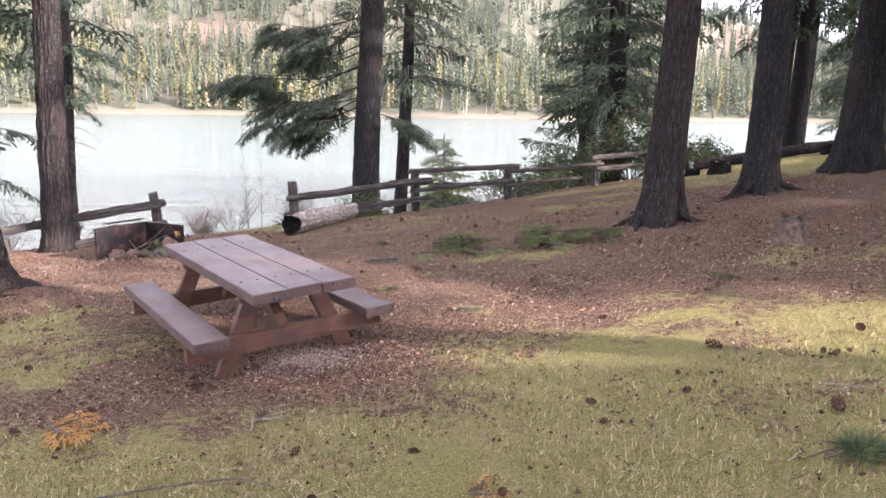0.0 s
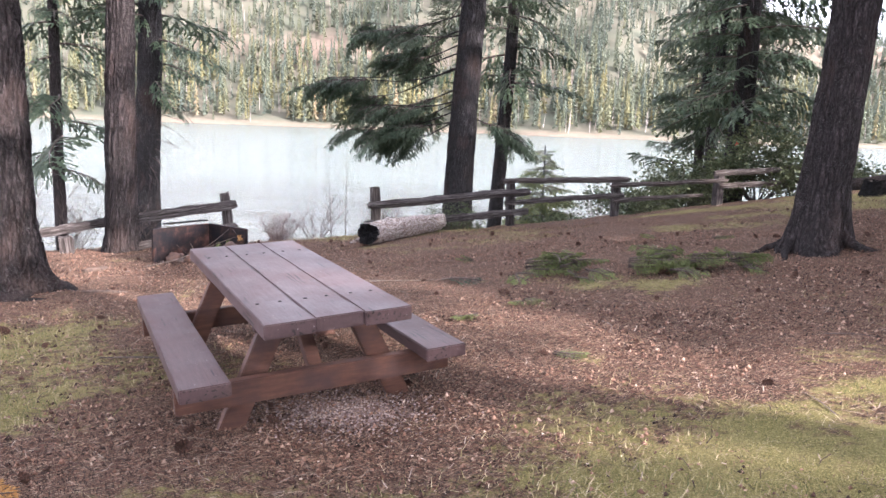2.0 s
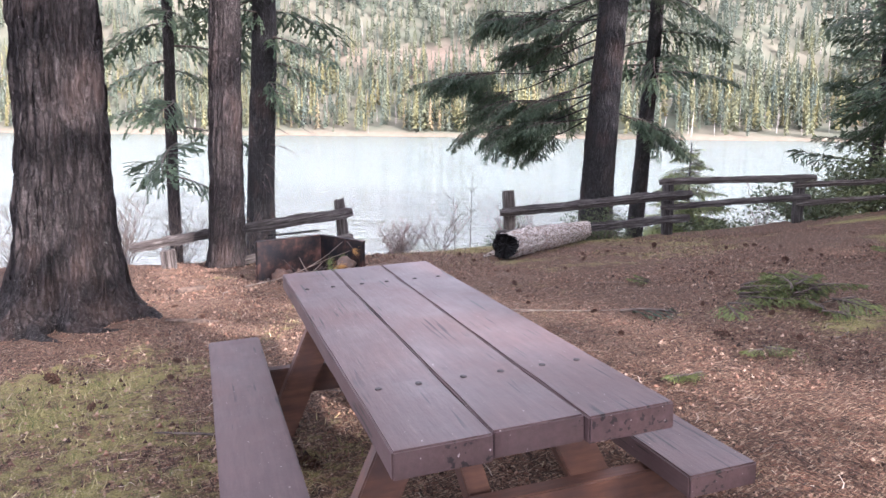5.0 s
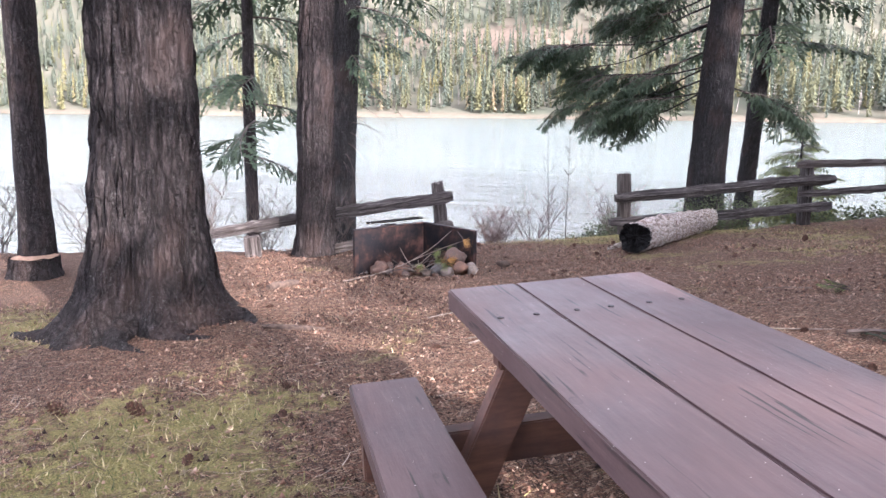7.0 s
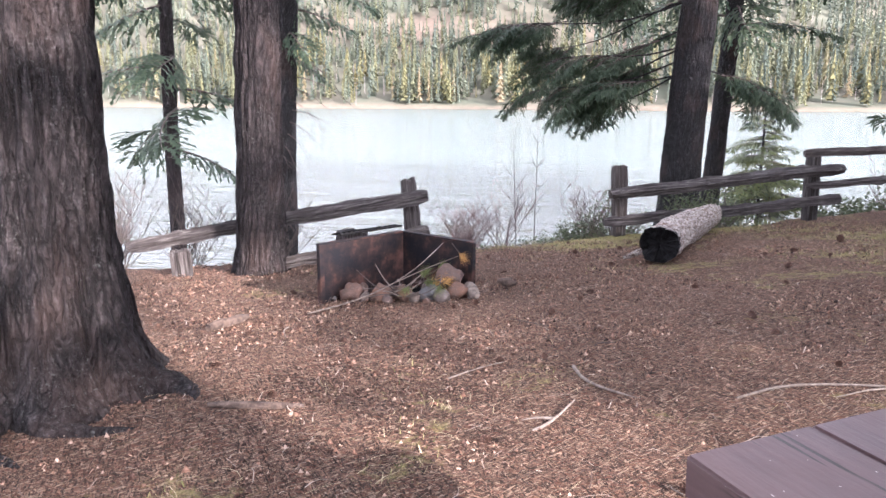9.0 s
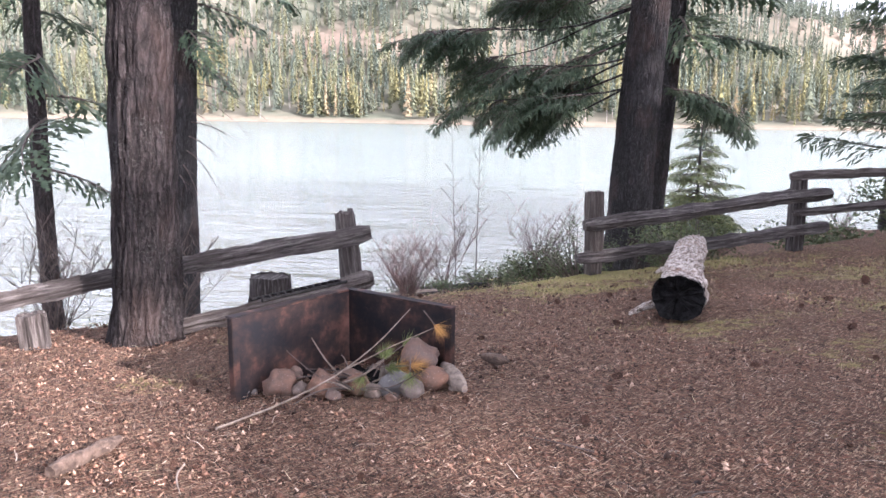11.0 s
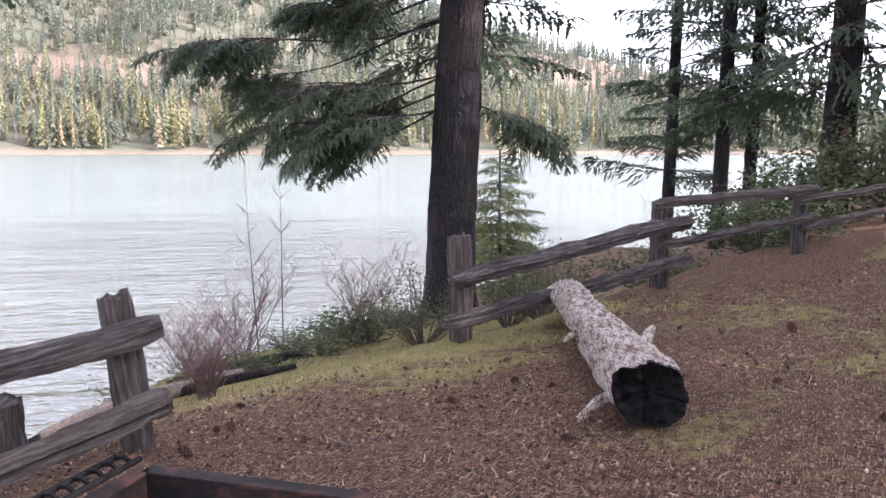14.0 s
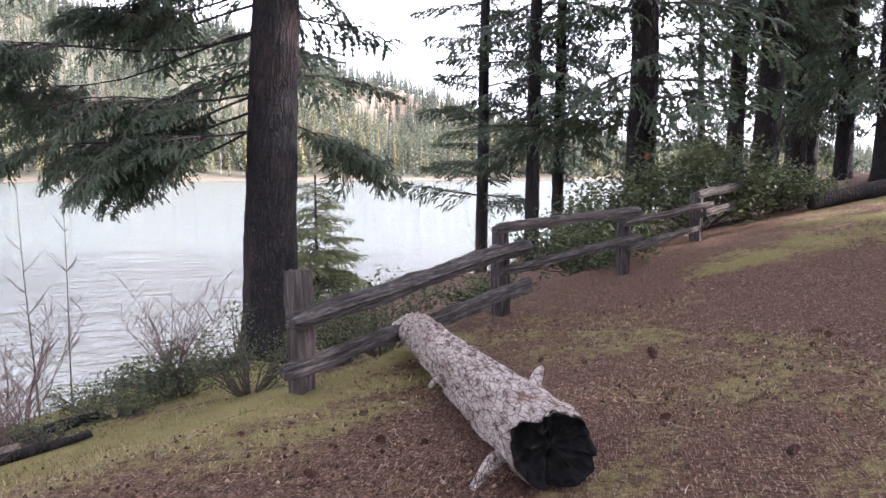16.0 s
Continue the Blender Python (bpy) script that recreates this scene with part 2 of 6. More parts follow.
def build_paint(nt, bsdf):
    v = coords(nt, (1, 0.12, 1))
    g = noise_tex(nt, v, 40, 5, 0.65)
    s = noise_tex(nt, coords(nt), 2.5, 4)
    k = noise_tex(nt, coords(nt), 22, 4, 0.7)
    c = ramp(nt, g, [(0.3, (0.052, 0.030, 0.030)), (0.6, (0.078, 0.047, 0.046)), (0.8, (0.11, 0.071, 0.067))])
    c = mix(nt, ramp(nt, s, [(0.4, (0, 0, 0)), (0.75, (0.5, 0.5, 0.5))]), c, (0.125, 0.082, 0.074))
    c = mix(nt, ramp(nt, k, [(0.64, (0, 0, 0)), (0.72, (0.6, 0.6, 0.6))]), c, (0.075, 0.045, 0.04))
    crack = noise_tex(nt, coords(nt, (1, 0.035, 1)), 55, 3, 0.5)
    where = noise_tex(nt, coords(nt, (1, 0.4, 1)), 5, 2)
    cut = nt.nodes.new("ShaderNodeMath")
    cut.operation = "MULTIPLY"
    nt.links.new(ramp(nt, crack, [(0.60, (0, 0, 0)), (0.63, (1, 1, 1))]), cut.inputs[0])
    nt.links.new(ramp(nt, where, [(0.5, (0, 0, 0)), (0.56, (1, 1, 1))]), cut.inputs[1])
    c = mix(nt, cut.outputs[0], c, (0.015, 0.011, 0.010))
    speck = noise_tex(nt, coords(nt), 75, 1, 0.5)
    c = mix(nt, ramp(nt, speck, [(0.77, (0, 0, 0)), (0.79, (0.8, 0.8, 0.8))]), c, (0.45, 0.42, 0.40))
    rings = nt.nodes.new("ShaderNodeTexVoronoi")
    rings.inputs["Scale"].default_value = 4.2
    nt.links.new(coords(nt, (1, 0.7, 1)), rings.inputs["Vector"])
    c = mix(nt, ramp(nt, rings.outputs["Distance"], [(0.0, (0.5, 0.5, 0.5)), (0.055, (0.25, 0.25, 0.25)), (0.07, (0.85, 0.85, 0.85)), (0.085, (0, 0, 0))]), c, (0.045, 0.028, 0.026))
    nt.links.new(c, bsdf.inputs["Base Color"])
    nt.links.new(ramp(nt, s, [(0.3, (0.38, 0.38, 0.38)), (0.7, (0.6, 0.6, 0.6))]), bsdf.inputs["Roughness"])
    n1 = bump(nt, bsdf, g, 0.35, 0.006)
    bump(nt, bsdf, k, 0.2, 0.004, n1)


PAINT = material("worn brown paint on planks", build_paint, 0.5, 0, 0.4)


def build_stain(nt, bsdf):
    v = coords(nt, (0.15, 1, 1))
    g = noise_tex(nt, v, 30, 5, 0.65)
    c = ramp(nt, g, [(0.3, (0.06, 0.028, 0.02)), (0.6, (0.115, 0.054, 0.035)), (0.8, (0.18, 0.092, 0.054))])
    s = noise_tex(nt, coords(nt), 4, 4)
    c = mix(nt, ramp(nt, s, [(0.45, (0, 0, 0)), (0.7, (0.8, 0.8, 0.8))]), c, (0.045, 0.027, 0.025))
    nt.links.new(c, bsdf.inputs["Base Color"])
    bump(nt, bsdf, g, 0.3, 0.005)


STAIN = material("reddish stained timber", build_stain, 0.65, 0, 0.3)


def build_grey_wood(nt, bsdf, along=(1, 0.07, 1)):
    v = coords(nt, along)
    g = noise_tex(nt, v, 38, 6, 0.7)
    s = noise_tex(nt, coords(nt), 3, 4)
    c = ramp(nt, g, [(0.36, (0.008, 0.007, 0.007)), (0.5, (0.045, 0.039, 0.037)), (0.7, (0.17, 0.155, 0.148))])
    c = mix(nt, ramp(nt, s, [(0.4, (0, 0, 0)), (0.75, (0.6, 0.6, 0.6))]), c, (0.05, 0.042, 0.037))
    c = mix(nt, random_of(nt), c, mix(nt, 0.25, c, (0.09, 0.07, 0.055)))
    nt.links.new(c, bsdf.inputs["Base Color"])
    bump(nt, bsdf, g, 0.8, 0.02)


GREY_WOOD = material("weathered grey cedar", build_grey_wood, 0.9, 0, 0.15)
GREY_POST = material("weathered grey cedar post", lambda nt, b: build_grey_wood(nt, b, (1, 1, 0.07)), 0.9, 0, 0.15)


def build_log_bark(nt, bsdf):
    v = coords(nt, (1, 0.32, 1))
    g = noise_tex(nt, v, 26, 8, 0.78)
    k = noise_tex(nt, coords(nt, (1, 0.5, 1)), 90, 5, 0.8)
    cells = nt.nodes.new("ShaderNodeTexVoronoi")
    cells.feature = "DISTANCE_TO_EDGE"
    cells.inputs["Scale"].default_value = 21
    nt.links.new(coords(nt, (1, 0.42, 1)), cells.inputs["Vector"])
    crack = ramp(nt, cells.outputs["Distance"], [(0.0, (0.85, 0.85, 0.85)), (0.03, (0.5, 0.5, 0.5)), (0.07, (0, 0, 0))])
    tone = noise_tex(nt, coords(nt), 4.5, 4, 0.6)
    c = ramp(nt, g, [(0.36, (0.06, 0.036, 0.026)), (0.41, (0.22, 0.15, 0.115)), (0.47, (0.52, 0.445, 0.39)), (0.64, (0.78, 0.715, 0.65))])
    c = mix(nt, ramp(nt, tone, [(0.55, (0, 0, 0)), (0.68, (0.55, 0.55, 0.55))]), c, (0.26, 0.135, 0.085))
    c = mix(nt, crack, c, (0.05, 0.03, 0.022))
    c = mix(nt, ramp(nt, k, [(0.36, (0.9, 0.9, 0.9)), (0.46, (0, 0, 0))]), c, (0.07, 0.045, 0.034))
    nt.links.new(c, bsdf.inputs["Base Color"])
    n1 = bump(nt, bsdf, g, 1.0, 0.05)
    n2 = bump(nt, bsdf, k, 0.9, 0.012, n1)
    flip = nt.nodes.new("ShaderNodeInvert")
    nt.links.new(crack, flip.inputs["Color"])
    bump(nt, bsdf, flip.outputs[0], 0.8, 0.02, n2)


LOG_BARK = material("flaking pale bark", build_log_bark, 0.9, 0, 0.2)


def build_plain(a, b, scale=8, strength=0.4, dist=0.01):
    def build(nt, bsdf):
        n = noise_tex(nt, coords(nt), scale, 6, 0.65)
        nt.links.new(ramp(nt, n, [(0.3, a), (0.7, b)]), bsdf.inputs["Base Color"])
        bump(nt, bsdf, n, strength, dist)
    return build


CHAR = material("charred wood", build_plain((0.003, 0.003, 0.003), (0.016, 0.015, 0.015), 18, 0.9, 0.03), 0.95, 0, 0.05)


def build_steel(nt, bsdf):
    n = noise_tex(nt, coords(nt), 3.5, 6, 0.65)
    f = noise_tex(nt, coords(nt), 40, 4, 0.7)
    c = ramp(nt, n, [(0.42, (0.005, 0.005, 0.007)), (0.52, (0.018, 0.011, 0.010)), (0.64, (0.07, 0.033, 0.024)), (0.78, (0.11, 0.06, 0.046))])
    c = mix(nt, ramp(nt, f, [(0.6, (0, 0, 0)), (0.75, (0.4, 0.4, 0.4))]), c, (0.06, 0.035, 0.028))
    nt.links.new(c, bsdf.inputs["Base Color"])
    bump(nt, bsdf, f, 0.25, 0.003)


STEEL = material("sooty rusted steel plate", build_steel, 0.75, 0.0, 0.2)
def build_stone(nt, bsdf):
    r = random_of(nt)
    grain = noise_tex(nt, coords(nt), 9, 6, 0.7)
    spots = noise_tex(nt, coords(nt), 70, 3, 0.8)
    base = ramp(nt, r, [(0.0, (0.11, 0.11, 0.113)), (0.3, (0.15, 0.133, 0.12)), (0.5, (0.17, 0.085, 0.052)), (0.7, (0.115, 0.08, 0.067)), (0.85, (0.17, 0.13, 0.10)), (1.0, (0.10, 0.10, 0.095))])
    c = mix(nt, ramp(nt, grain, [(0.35, (0.75, 0.75, 0.75)), (0.65, (0, 0, 0))]), base, (0.055, 0.046, 0.042))
    c = mix(nt, ramp(nt, spots, [(0.60, (0, 0, 0)), (0.70, (0.45, 0.45, 0.45))]), c, (0.32, 0.29, 0.26))
    nt.links.new(c, bsdf.inputs["Base Color"])
    n1 = bump(nt, bsdf, grain, 0.5, 0.02)
    bump(nt, bsdf, spots, 0.3, 0.004, n1)


STONE = material("river stone", build_stone, 0.85, 0, 0.2)
SAWN = material("sawn pale wood", build_plain((0.22, 0.13, 0.085), (0.40, 0.26, 0.175), 20), 0.85)
TWIG = material("bare twigs", build_plain((0.035, 0.026, 0.022), (0.115, 0.088, 0.075), 12), 0.9)
RED_TWIG = material("reddish bare shrub twigs", build_plain((0.075, 0.046, 0.042), (0.165, 0.105, 0.095), 12), 0.9)
PALE_TWIG = material("pale dry stick", build_plain((0.08, 0.06, 0.047), (0.25, 0.2, 0.165), 25), 0.9)
CONE = material("brown pine cone", build_plain((0.022, 0.013, 0.01), (0.13, 0.065, 0.042), 60, 0.8, 0.01), 0.9)


def build_chips(nt, bsdf):
    nt.links.new(ramp(nt, random_of(nt, True), [(0, (0.05, 0.028, 0.02)), (0.35, (0.13, 0.068, 0.044)), (0.7, (0.25, 0.145, 0.095)), (0.93, (0.32, 0.21, 0.14)), (1, (0.46, 0.37, 0.29))]), bsdf.inputs["Base Color"])


CHIPS = material("dry needles and chips", build_chips, 0.9)


def build_blades(nt, bsdf):
    nt.links.new(ramp(nt, random_of(nt, True), [(0, (0.065, 0.08, 0.025)), (0.4, (0.16, 0.155, 0.055)), (0.75, (0.32, 0.27, 0.12)), (1, (0.5, 0.41, 0.24))]), bsdf.inputs["Base Color"])


BLADES = material("mossy grass blades", build_blades, 0.8)
RED_TAG = material("red trail tag", build_plain((0.55, 0.03, 0.03), (0.7, 0.06, 0.05), 5), 0.5)
BOLT = material("dull bolt steel", build_plain((0.03, 0.027, 0.027), (0.09, 0.08, 0.08), 40), 0.6, 0.5)
STUMP_WOOD = material("weathered stump wood", build_plain((0.028, 0.019, 0.015), (0.15, 0.105, 0.08), 18, 0.9, 0.04), 0.9)

# ---- geometry helpers ----
rng = np.random.default_rng(7)


def lattice(p, seed=0):
    """Smooth value noise in [0, 1] for an array of points (n, 3)."""
    p = np.asarray(p, float)
    i = np.floor(p).astype(np.int64)
    f = p - i
    f = f * f * (3 - 2 * f)
    out = 0
    for dx in (0, 1):
        for dy in (0, 1):
            for dz in (0, 1):
                h = (i[:, 0] + dx) * 374761393 + (i[:, 1] + dy) * 668265263 + (i[:, 2] + dz) * 2147483647 + seed * 974711
                h = (h ^ (h >> 13)) * 1274126177
                h = ((h ^ (h >> 16)) & 0xFFFF) / 65535.0
                w = (f[:, 0] if dx else 1 - f[:, 0]) * (f[:, 1] if dy else 1 - f[:, 1]) * (f[:, 2] if dz else 1 - f[:, 2])
                out = out + h * w
    return out


def mesh_of(name, verts, faces, mat, smooth=False):
    me = bpy.data.meshes.new(name)
    verts = np.asarray(verts, np.float32).reshape(-1, 3)
    if isinstance(faces, np.ndarray):
        n, k = faces.shape
        me.vertices.add(len(verts))
        me.vertices.foreach_set("co", verts.ravel())
        me.loops.add(n * k)
        me.loops.foreach_set("vertex_index", faces.astype(np.int32).ravel())
        me.polygons.add(n)
        me.polygons.foreach_set("loop_start", np.arange(0, n * k, k, dtype=np.int32))
        me.polygons.foreach_set("loop_total", np.full(n, k, np.int32))
        me.update(calc_edges=True)
    else:
        me.from_pydata(verts.tolist(), [], faces)
        me.update()
    me.materials.append(mat)
    if smooth:
        me.polygons.foreach_set("use_smooth", np.ones(len(me.polygons), bool))
    return me


def part(name, me, parent, label="", m=None):
    ob = new(name, me)
    ob.parent = parent
    if m is not None:
        ob.matrix_basis = m
    if label:
        tagged(ob, label)
    return ob


def thing(name, m, label, category, group="", kind=""):
    ob = new(name)
    ob.matrix_basis = m
    ob.empty_display_size = 0.1
    return tagged(ob, label, category, group, kind)


def bm_mesh(name, bm, mat, smooth=False):
    me = bpy.data.meshes.new(name)
    bm.to_mesh(me)
    bm.free()
    me.materials.append(mat)
    if smooth:
        me.polygons.foreach_set("use_smooth", np.ones(len(me.polygons), bool))
    return me


def box_mesh(name, size, mat, bevel=0.006, m=None, wear=0.0, cuts=0):
    bm = bmesh.new()
    bmesh.ops.create_cube(bm, size=1)
    bmesh.ops.scale(bm, vec=size, verts=bm.verts)
    if cuts:
        long = max(range(3), key=lambda i: size[i])
        es = [e for e in bm.edges if abs((e.verts[0].co - e.verts[1].co)[long]) > size[long] * 0.9]
        bmesh.ops.subdivide_edges(bm, edges=es, cuts=cuts)
    if bevel:
        bmesh.ops.bevel(bm, geom=[e for e in bm.edges if e.calc_face_angle(0) > 0.5], offset=bevel, segments=2, affect="EDGES")
    if wear:
        for v in bm.verts:
            v.co += noise.noise_vector(v.co * 4.0) * wear
    if m is not None:
        bm.transform(m)
    return bm_mesh(name, bm, mat)


def tube(points, radii, sides=8, close=True):
    """Vertices and quads of a tube along points."""
    points = [Vector(p) for p in points]
    verts, faces = [], []
    up = Vector((0.13, 0.21, 0.97))
    for i, p in enumerate(points):
        d = (points[min(i + 1, len(points) - 1)] - points[max(i - 1, 0)]).normalized()
        a = d.cross(up)
        if a.length < 0.2:
            a = d.cross(Vector((1, 0, 0)))
        a.normalize()
        b = d.cross(a)
        for k in range(sides):
            w = 2 * math.pi * k / sides
            verts.append(p + (a * math.cos(w) + b * math.sin(w)) * radii[i])
    for i in range(len(points) - 1):
        for k in range(sides):
            k2 = (k + 1) % sides
            faces.append((i * sides + k, i * sides + k2, (i + 1) * sides + k2, (i + 1) * sides + k))
    if close:
        faces.append(tuple(range(sides))[::-1])
        faces.append(tuple((len(points) - 1) * sides + k for k in range(sides)))
    return [tuple(v) for v in verts], faces


def joined(pieces):
    verts, faces = [], []
    for v, f in pieces:
        o = len(verts)
        verts += v
        faces += [tuple(i + o for i in q) for q in f]
    return verts, faces


# ---- lie of the land ----
LAKE = -3.2
COEF = (-0.562, 0.794, -0.127, 0.19, 0.176, -0.079, -0.039, 0.036, 0.041, -0.14)
HUMPS = ((4.9, 11.9, 1.5, 0.2), (0.2, 16.3, 2.0, -0.12), (-0.6, 5.4, 1.3, -0.08), (-1.7, 5.9, 1.3, -0.07), (-5.8, 9.9, 1.2, 0.06), (0, -0.5, 1.6, 0.12))


def land(x, y):
    x, y = np.asarray(x, float), np.asarray(y, float)
    s1, s2 = (y - 18.8 - 0.6 * x) * 0.857, (y - 23.2 + 0.3 * x) * 0.958
    first = s1 > s2
    beyond = np.maximum(np.maximum(s1, s2), 0)
    px = np.where(first, x + 0.514 * beyond, x - 0.287 * beyond)
    py = np.where(first, y - 0.857 * beyond, y - 0.958 * beyond)
    cx, cy = np.clip(px, -13, 14) / 8, (np.clip(py, -4, 25) - 10) / 8
    c = COEF
    z = c[0] + c[1] * cx + c[2] * cy + c[3] * cx * cx + c[4] * cx * cy + c[5] * cy * cy + c[6] * cx ** 3 + c[7] * cx * cx * cy + c[8] * cx * cy * cy + c[9] * cy ** 3
    for hx, hy, hr, hh in HUMPS:
        z = z + hh * np.exp(-((x - hx) ** 2 + (y - hy) ** 2) / hr ** 2)
    lean_in = np.maximum(beyond + 0.3 * np.clip(-x - 2, 0, 1), 0) * (beyond > 0)
    b = lean_in * lean_in / (lean_in + 0.6)
    fall = 0.35 + 0.65 / (1 + np.exp(np.clip((x - 6.0) * 0.9, -40, 40)))
    bay = 1 / (1 + np.exp(np.clip((x + 2.7) / 0.35, -40, 40)))
    ledge = bay / (1 + np.exp(np.clip(-(x + 7.6) / 0.4, -40, 40)))
    z = z - bay / (1 + np.exp(np.clip(-(x + 10.2) / 0.3, -40, 40))) * 1.6 * np.maximum(b - 4.3, 0)
    z = z - fall * ((2.4 - 0.85 * ledge) * (1 - np.exp(-b / 3.4)) + 0.35 * np.maximum(b - 8, 0)) - 0.25 * np.maximum(beyond - 11, 0)
    return np.maximum(z, LAKE - 3)


def gz(x, y):
    return float(land(x, y))


def grassy(x, y):
    """How mossy the ground is, 0 to 1."""
    x, y = np.asarray(x, float), np.asarray(y, float)
    p = np.stack([x, y, 0 * x], -1).reshape(-1, 3)
    n = lattice(p * 0.9, 3).reshape(x.shape) * 0.45 + lattice(p * 2.7, 4).reshape(x.shape) * 0.55
    g = 0.0
    for cx, cy, rx, ry, h in ((1.5, 2.6, 4.8, 2.8, 1.0), (3.5, 5.6, 3.2, 1.5, 0.75), (-4.3, 6.6, 1.9, 1.5, 0.66), (-2.3, 3.5, 2.6, 1.3, 0.85), (-2.2, 13.4, 1.3, 0.8, 0.5),
                              (2.6, 14.5, 2.2, 1.2, 0.42), (7.0, 17.0, 3.5, 2.5, 0.95), (-5.0, 17.3, 4.2, 2.0, 1.0), (-7.2, 16.6, 2.0, 1.2, 0.8), (-5.6, 20.8, 4.5, 2.6, 1.0), (1.0, 9.6, 1.6, 0.5, 0.4), (-8.0, 8.6, 1.3, 1.0, 0.7), (3.8, 17.8, 2.2, 1.0, 0.7),
                              (-1.0, 14.8, 1.3, 1.0, 0.4), (-4.0, 23.0, 5.0, 2.6, 1.0), (4.0, 8.2, 1.8, 0.8, 0.45), (1.7, 4.9, 2.2, 1.1, 0.85)):
        g = np.maximum(g, h * np.exp(-((x - cx) / rx) ** 2 - ((y - cy) / ry) ** 2))
    return np.clip(g * 1.1 + (n - 0.5) * 0.9, 0, 1)


def axis(lo, hi, step, far):
    fine = np.arange(lo, hi + 1e-6, step)
    out, d = [], step
    v = hi
    while v < far:
        d *= 1.35
        v += d
        out.append(v)
    back, d, v = [], step, lo
    while v > -far:
        d *= 1.35
        v -= d
        back.append(v)
    return np.concatenate([back[::-1], fine, out])


def build_ground_mesh():
    xs, ys = axis(-13, 13, 0.12, 900), axis(-1.0, 25, 0.12, 900)
    X, Y = np.meshgrid(xs, ys)
    Z = land(X, Y)
    p = np.stack([X, Y, 0 * X], -1).reshape(-1, 3)
    near = np.exp(-np.maximum(np.hypot(X + 1, Y - 10) - 14, 0) / 3)
    rough = (lattice(p * 1.1, 1) - 0.5) * 0.05 + (lattice(p * 3.3, 2) - 0.5) * 0.028 + (lattice(p * 8, 5) - 0.5) * 0.014
    Z = Z + rough.reshape(X.shape) * near
    nx, ny = len(xs), len(ys)
    idx = np.arange(nx * ny).reshape(ny, nx)
    faces = np.stack([idx[:-1, :-1], idx[:-1, 1:], idx[1:, 1:], idx[1:, :-1]], -1).reshape(-1, 4)
    me = mesh_of("ground", np.stack([X, Y, Z], -1).reshape(-1, 3), faces, GROUND, True)
    a = me.attributes.new("grass", "FLOAT", "POINT")
    a.data.foreach_set("value", grassy(X, Y).astype(np.float32).ravel())
    tagged(new("ground", me), "sloping forest floor of brown needles and moss", "ground", kind="structure")


build_ground_mesh()
lake = new("water", mesh_of("water", [(-3000, 8, LAKE), (3000, 8, LAKE), (3000, 3000, LAKE), (-3000, 3000, LAKE)], [(0, 1, 2, 3)], WATER))
tagged(lake, "rippled pale turquoise lake", "lake", kind="structure")

# ---- far shore ----
RIDGE_AZ = (-75, -40, -15, -5, 0, 7, 14, 20, 24, 34, 46, 60, 80)
RIDGE_EL = (11.5, 12.5, 12.2, 11.6, 10.9, 9.6, 7.8, 6.1, 4.9, 2.3, 1.1, 0.9, 0.8)


def far_land(az, u):
    """Places on the far hillside: az in degrees, u from 0 (shore) to 1 (ridge)."""
    a = np.radians(az)
    p = np.stack([az * 0.12, 0 * az, 0 * az], -1).reshape(-1, 3)
    r0 = 400 / np.maximum(np.cos(a), 0.3) * (0.97 + 0.05 * lattice(p, 11).reshape(az.shape))
    r1 = r0 + 360
    r = r0 + (r1 - r0) * u
    top = 5 + r1 * np.tan(np.radians(np.interp(az, RIDGE_AZ, RIDGE_EL)))
    q = np.stack([az * 0.25, u * 6, 0 * az], -1).reshape(-1, 3)
    bumps = (lattice(q, 12).reshape(az.shape) - 0.5) * 22 * np.clip(u * 2, 0, 1) * np.clip(top / 60, 0, 1)
    z = LAKE + 0.2 + 1.8 * np.clip(u * 30, 0, 1) + (top - 5) * (0.35 * u + 0.65 * u * u * (3 - 2 * u)) + bumps
    return r * np.sin(a), r * np.cos(a), z


def openness(az, u):
    """Where the far hillside is bare between its trees."""
    return np.clip(0.9 * np.exp(-((az + 18) / 8) ** 2 - ((u - 0.36) / 0.07) ** 2) + 0.9 * np.exp(-((az - 21) / 7) ** 2 - ((u - 0.78) / 0.22) ** 2)
                   + 0.7 * np.exp(-((az + 4) / 4) ** 2 - ((u - 0.34) / 0.05) ** 2), 0, 1)


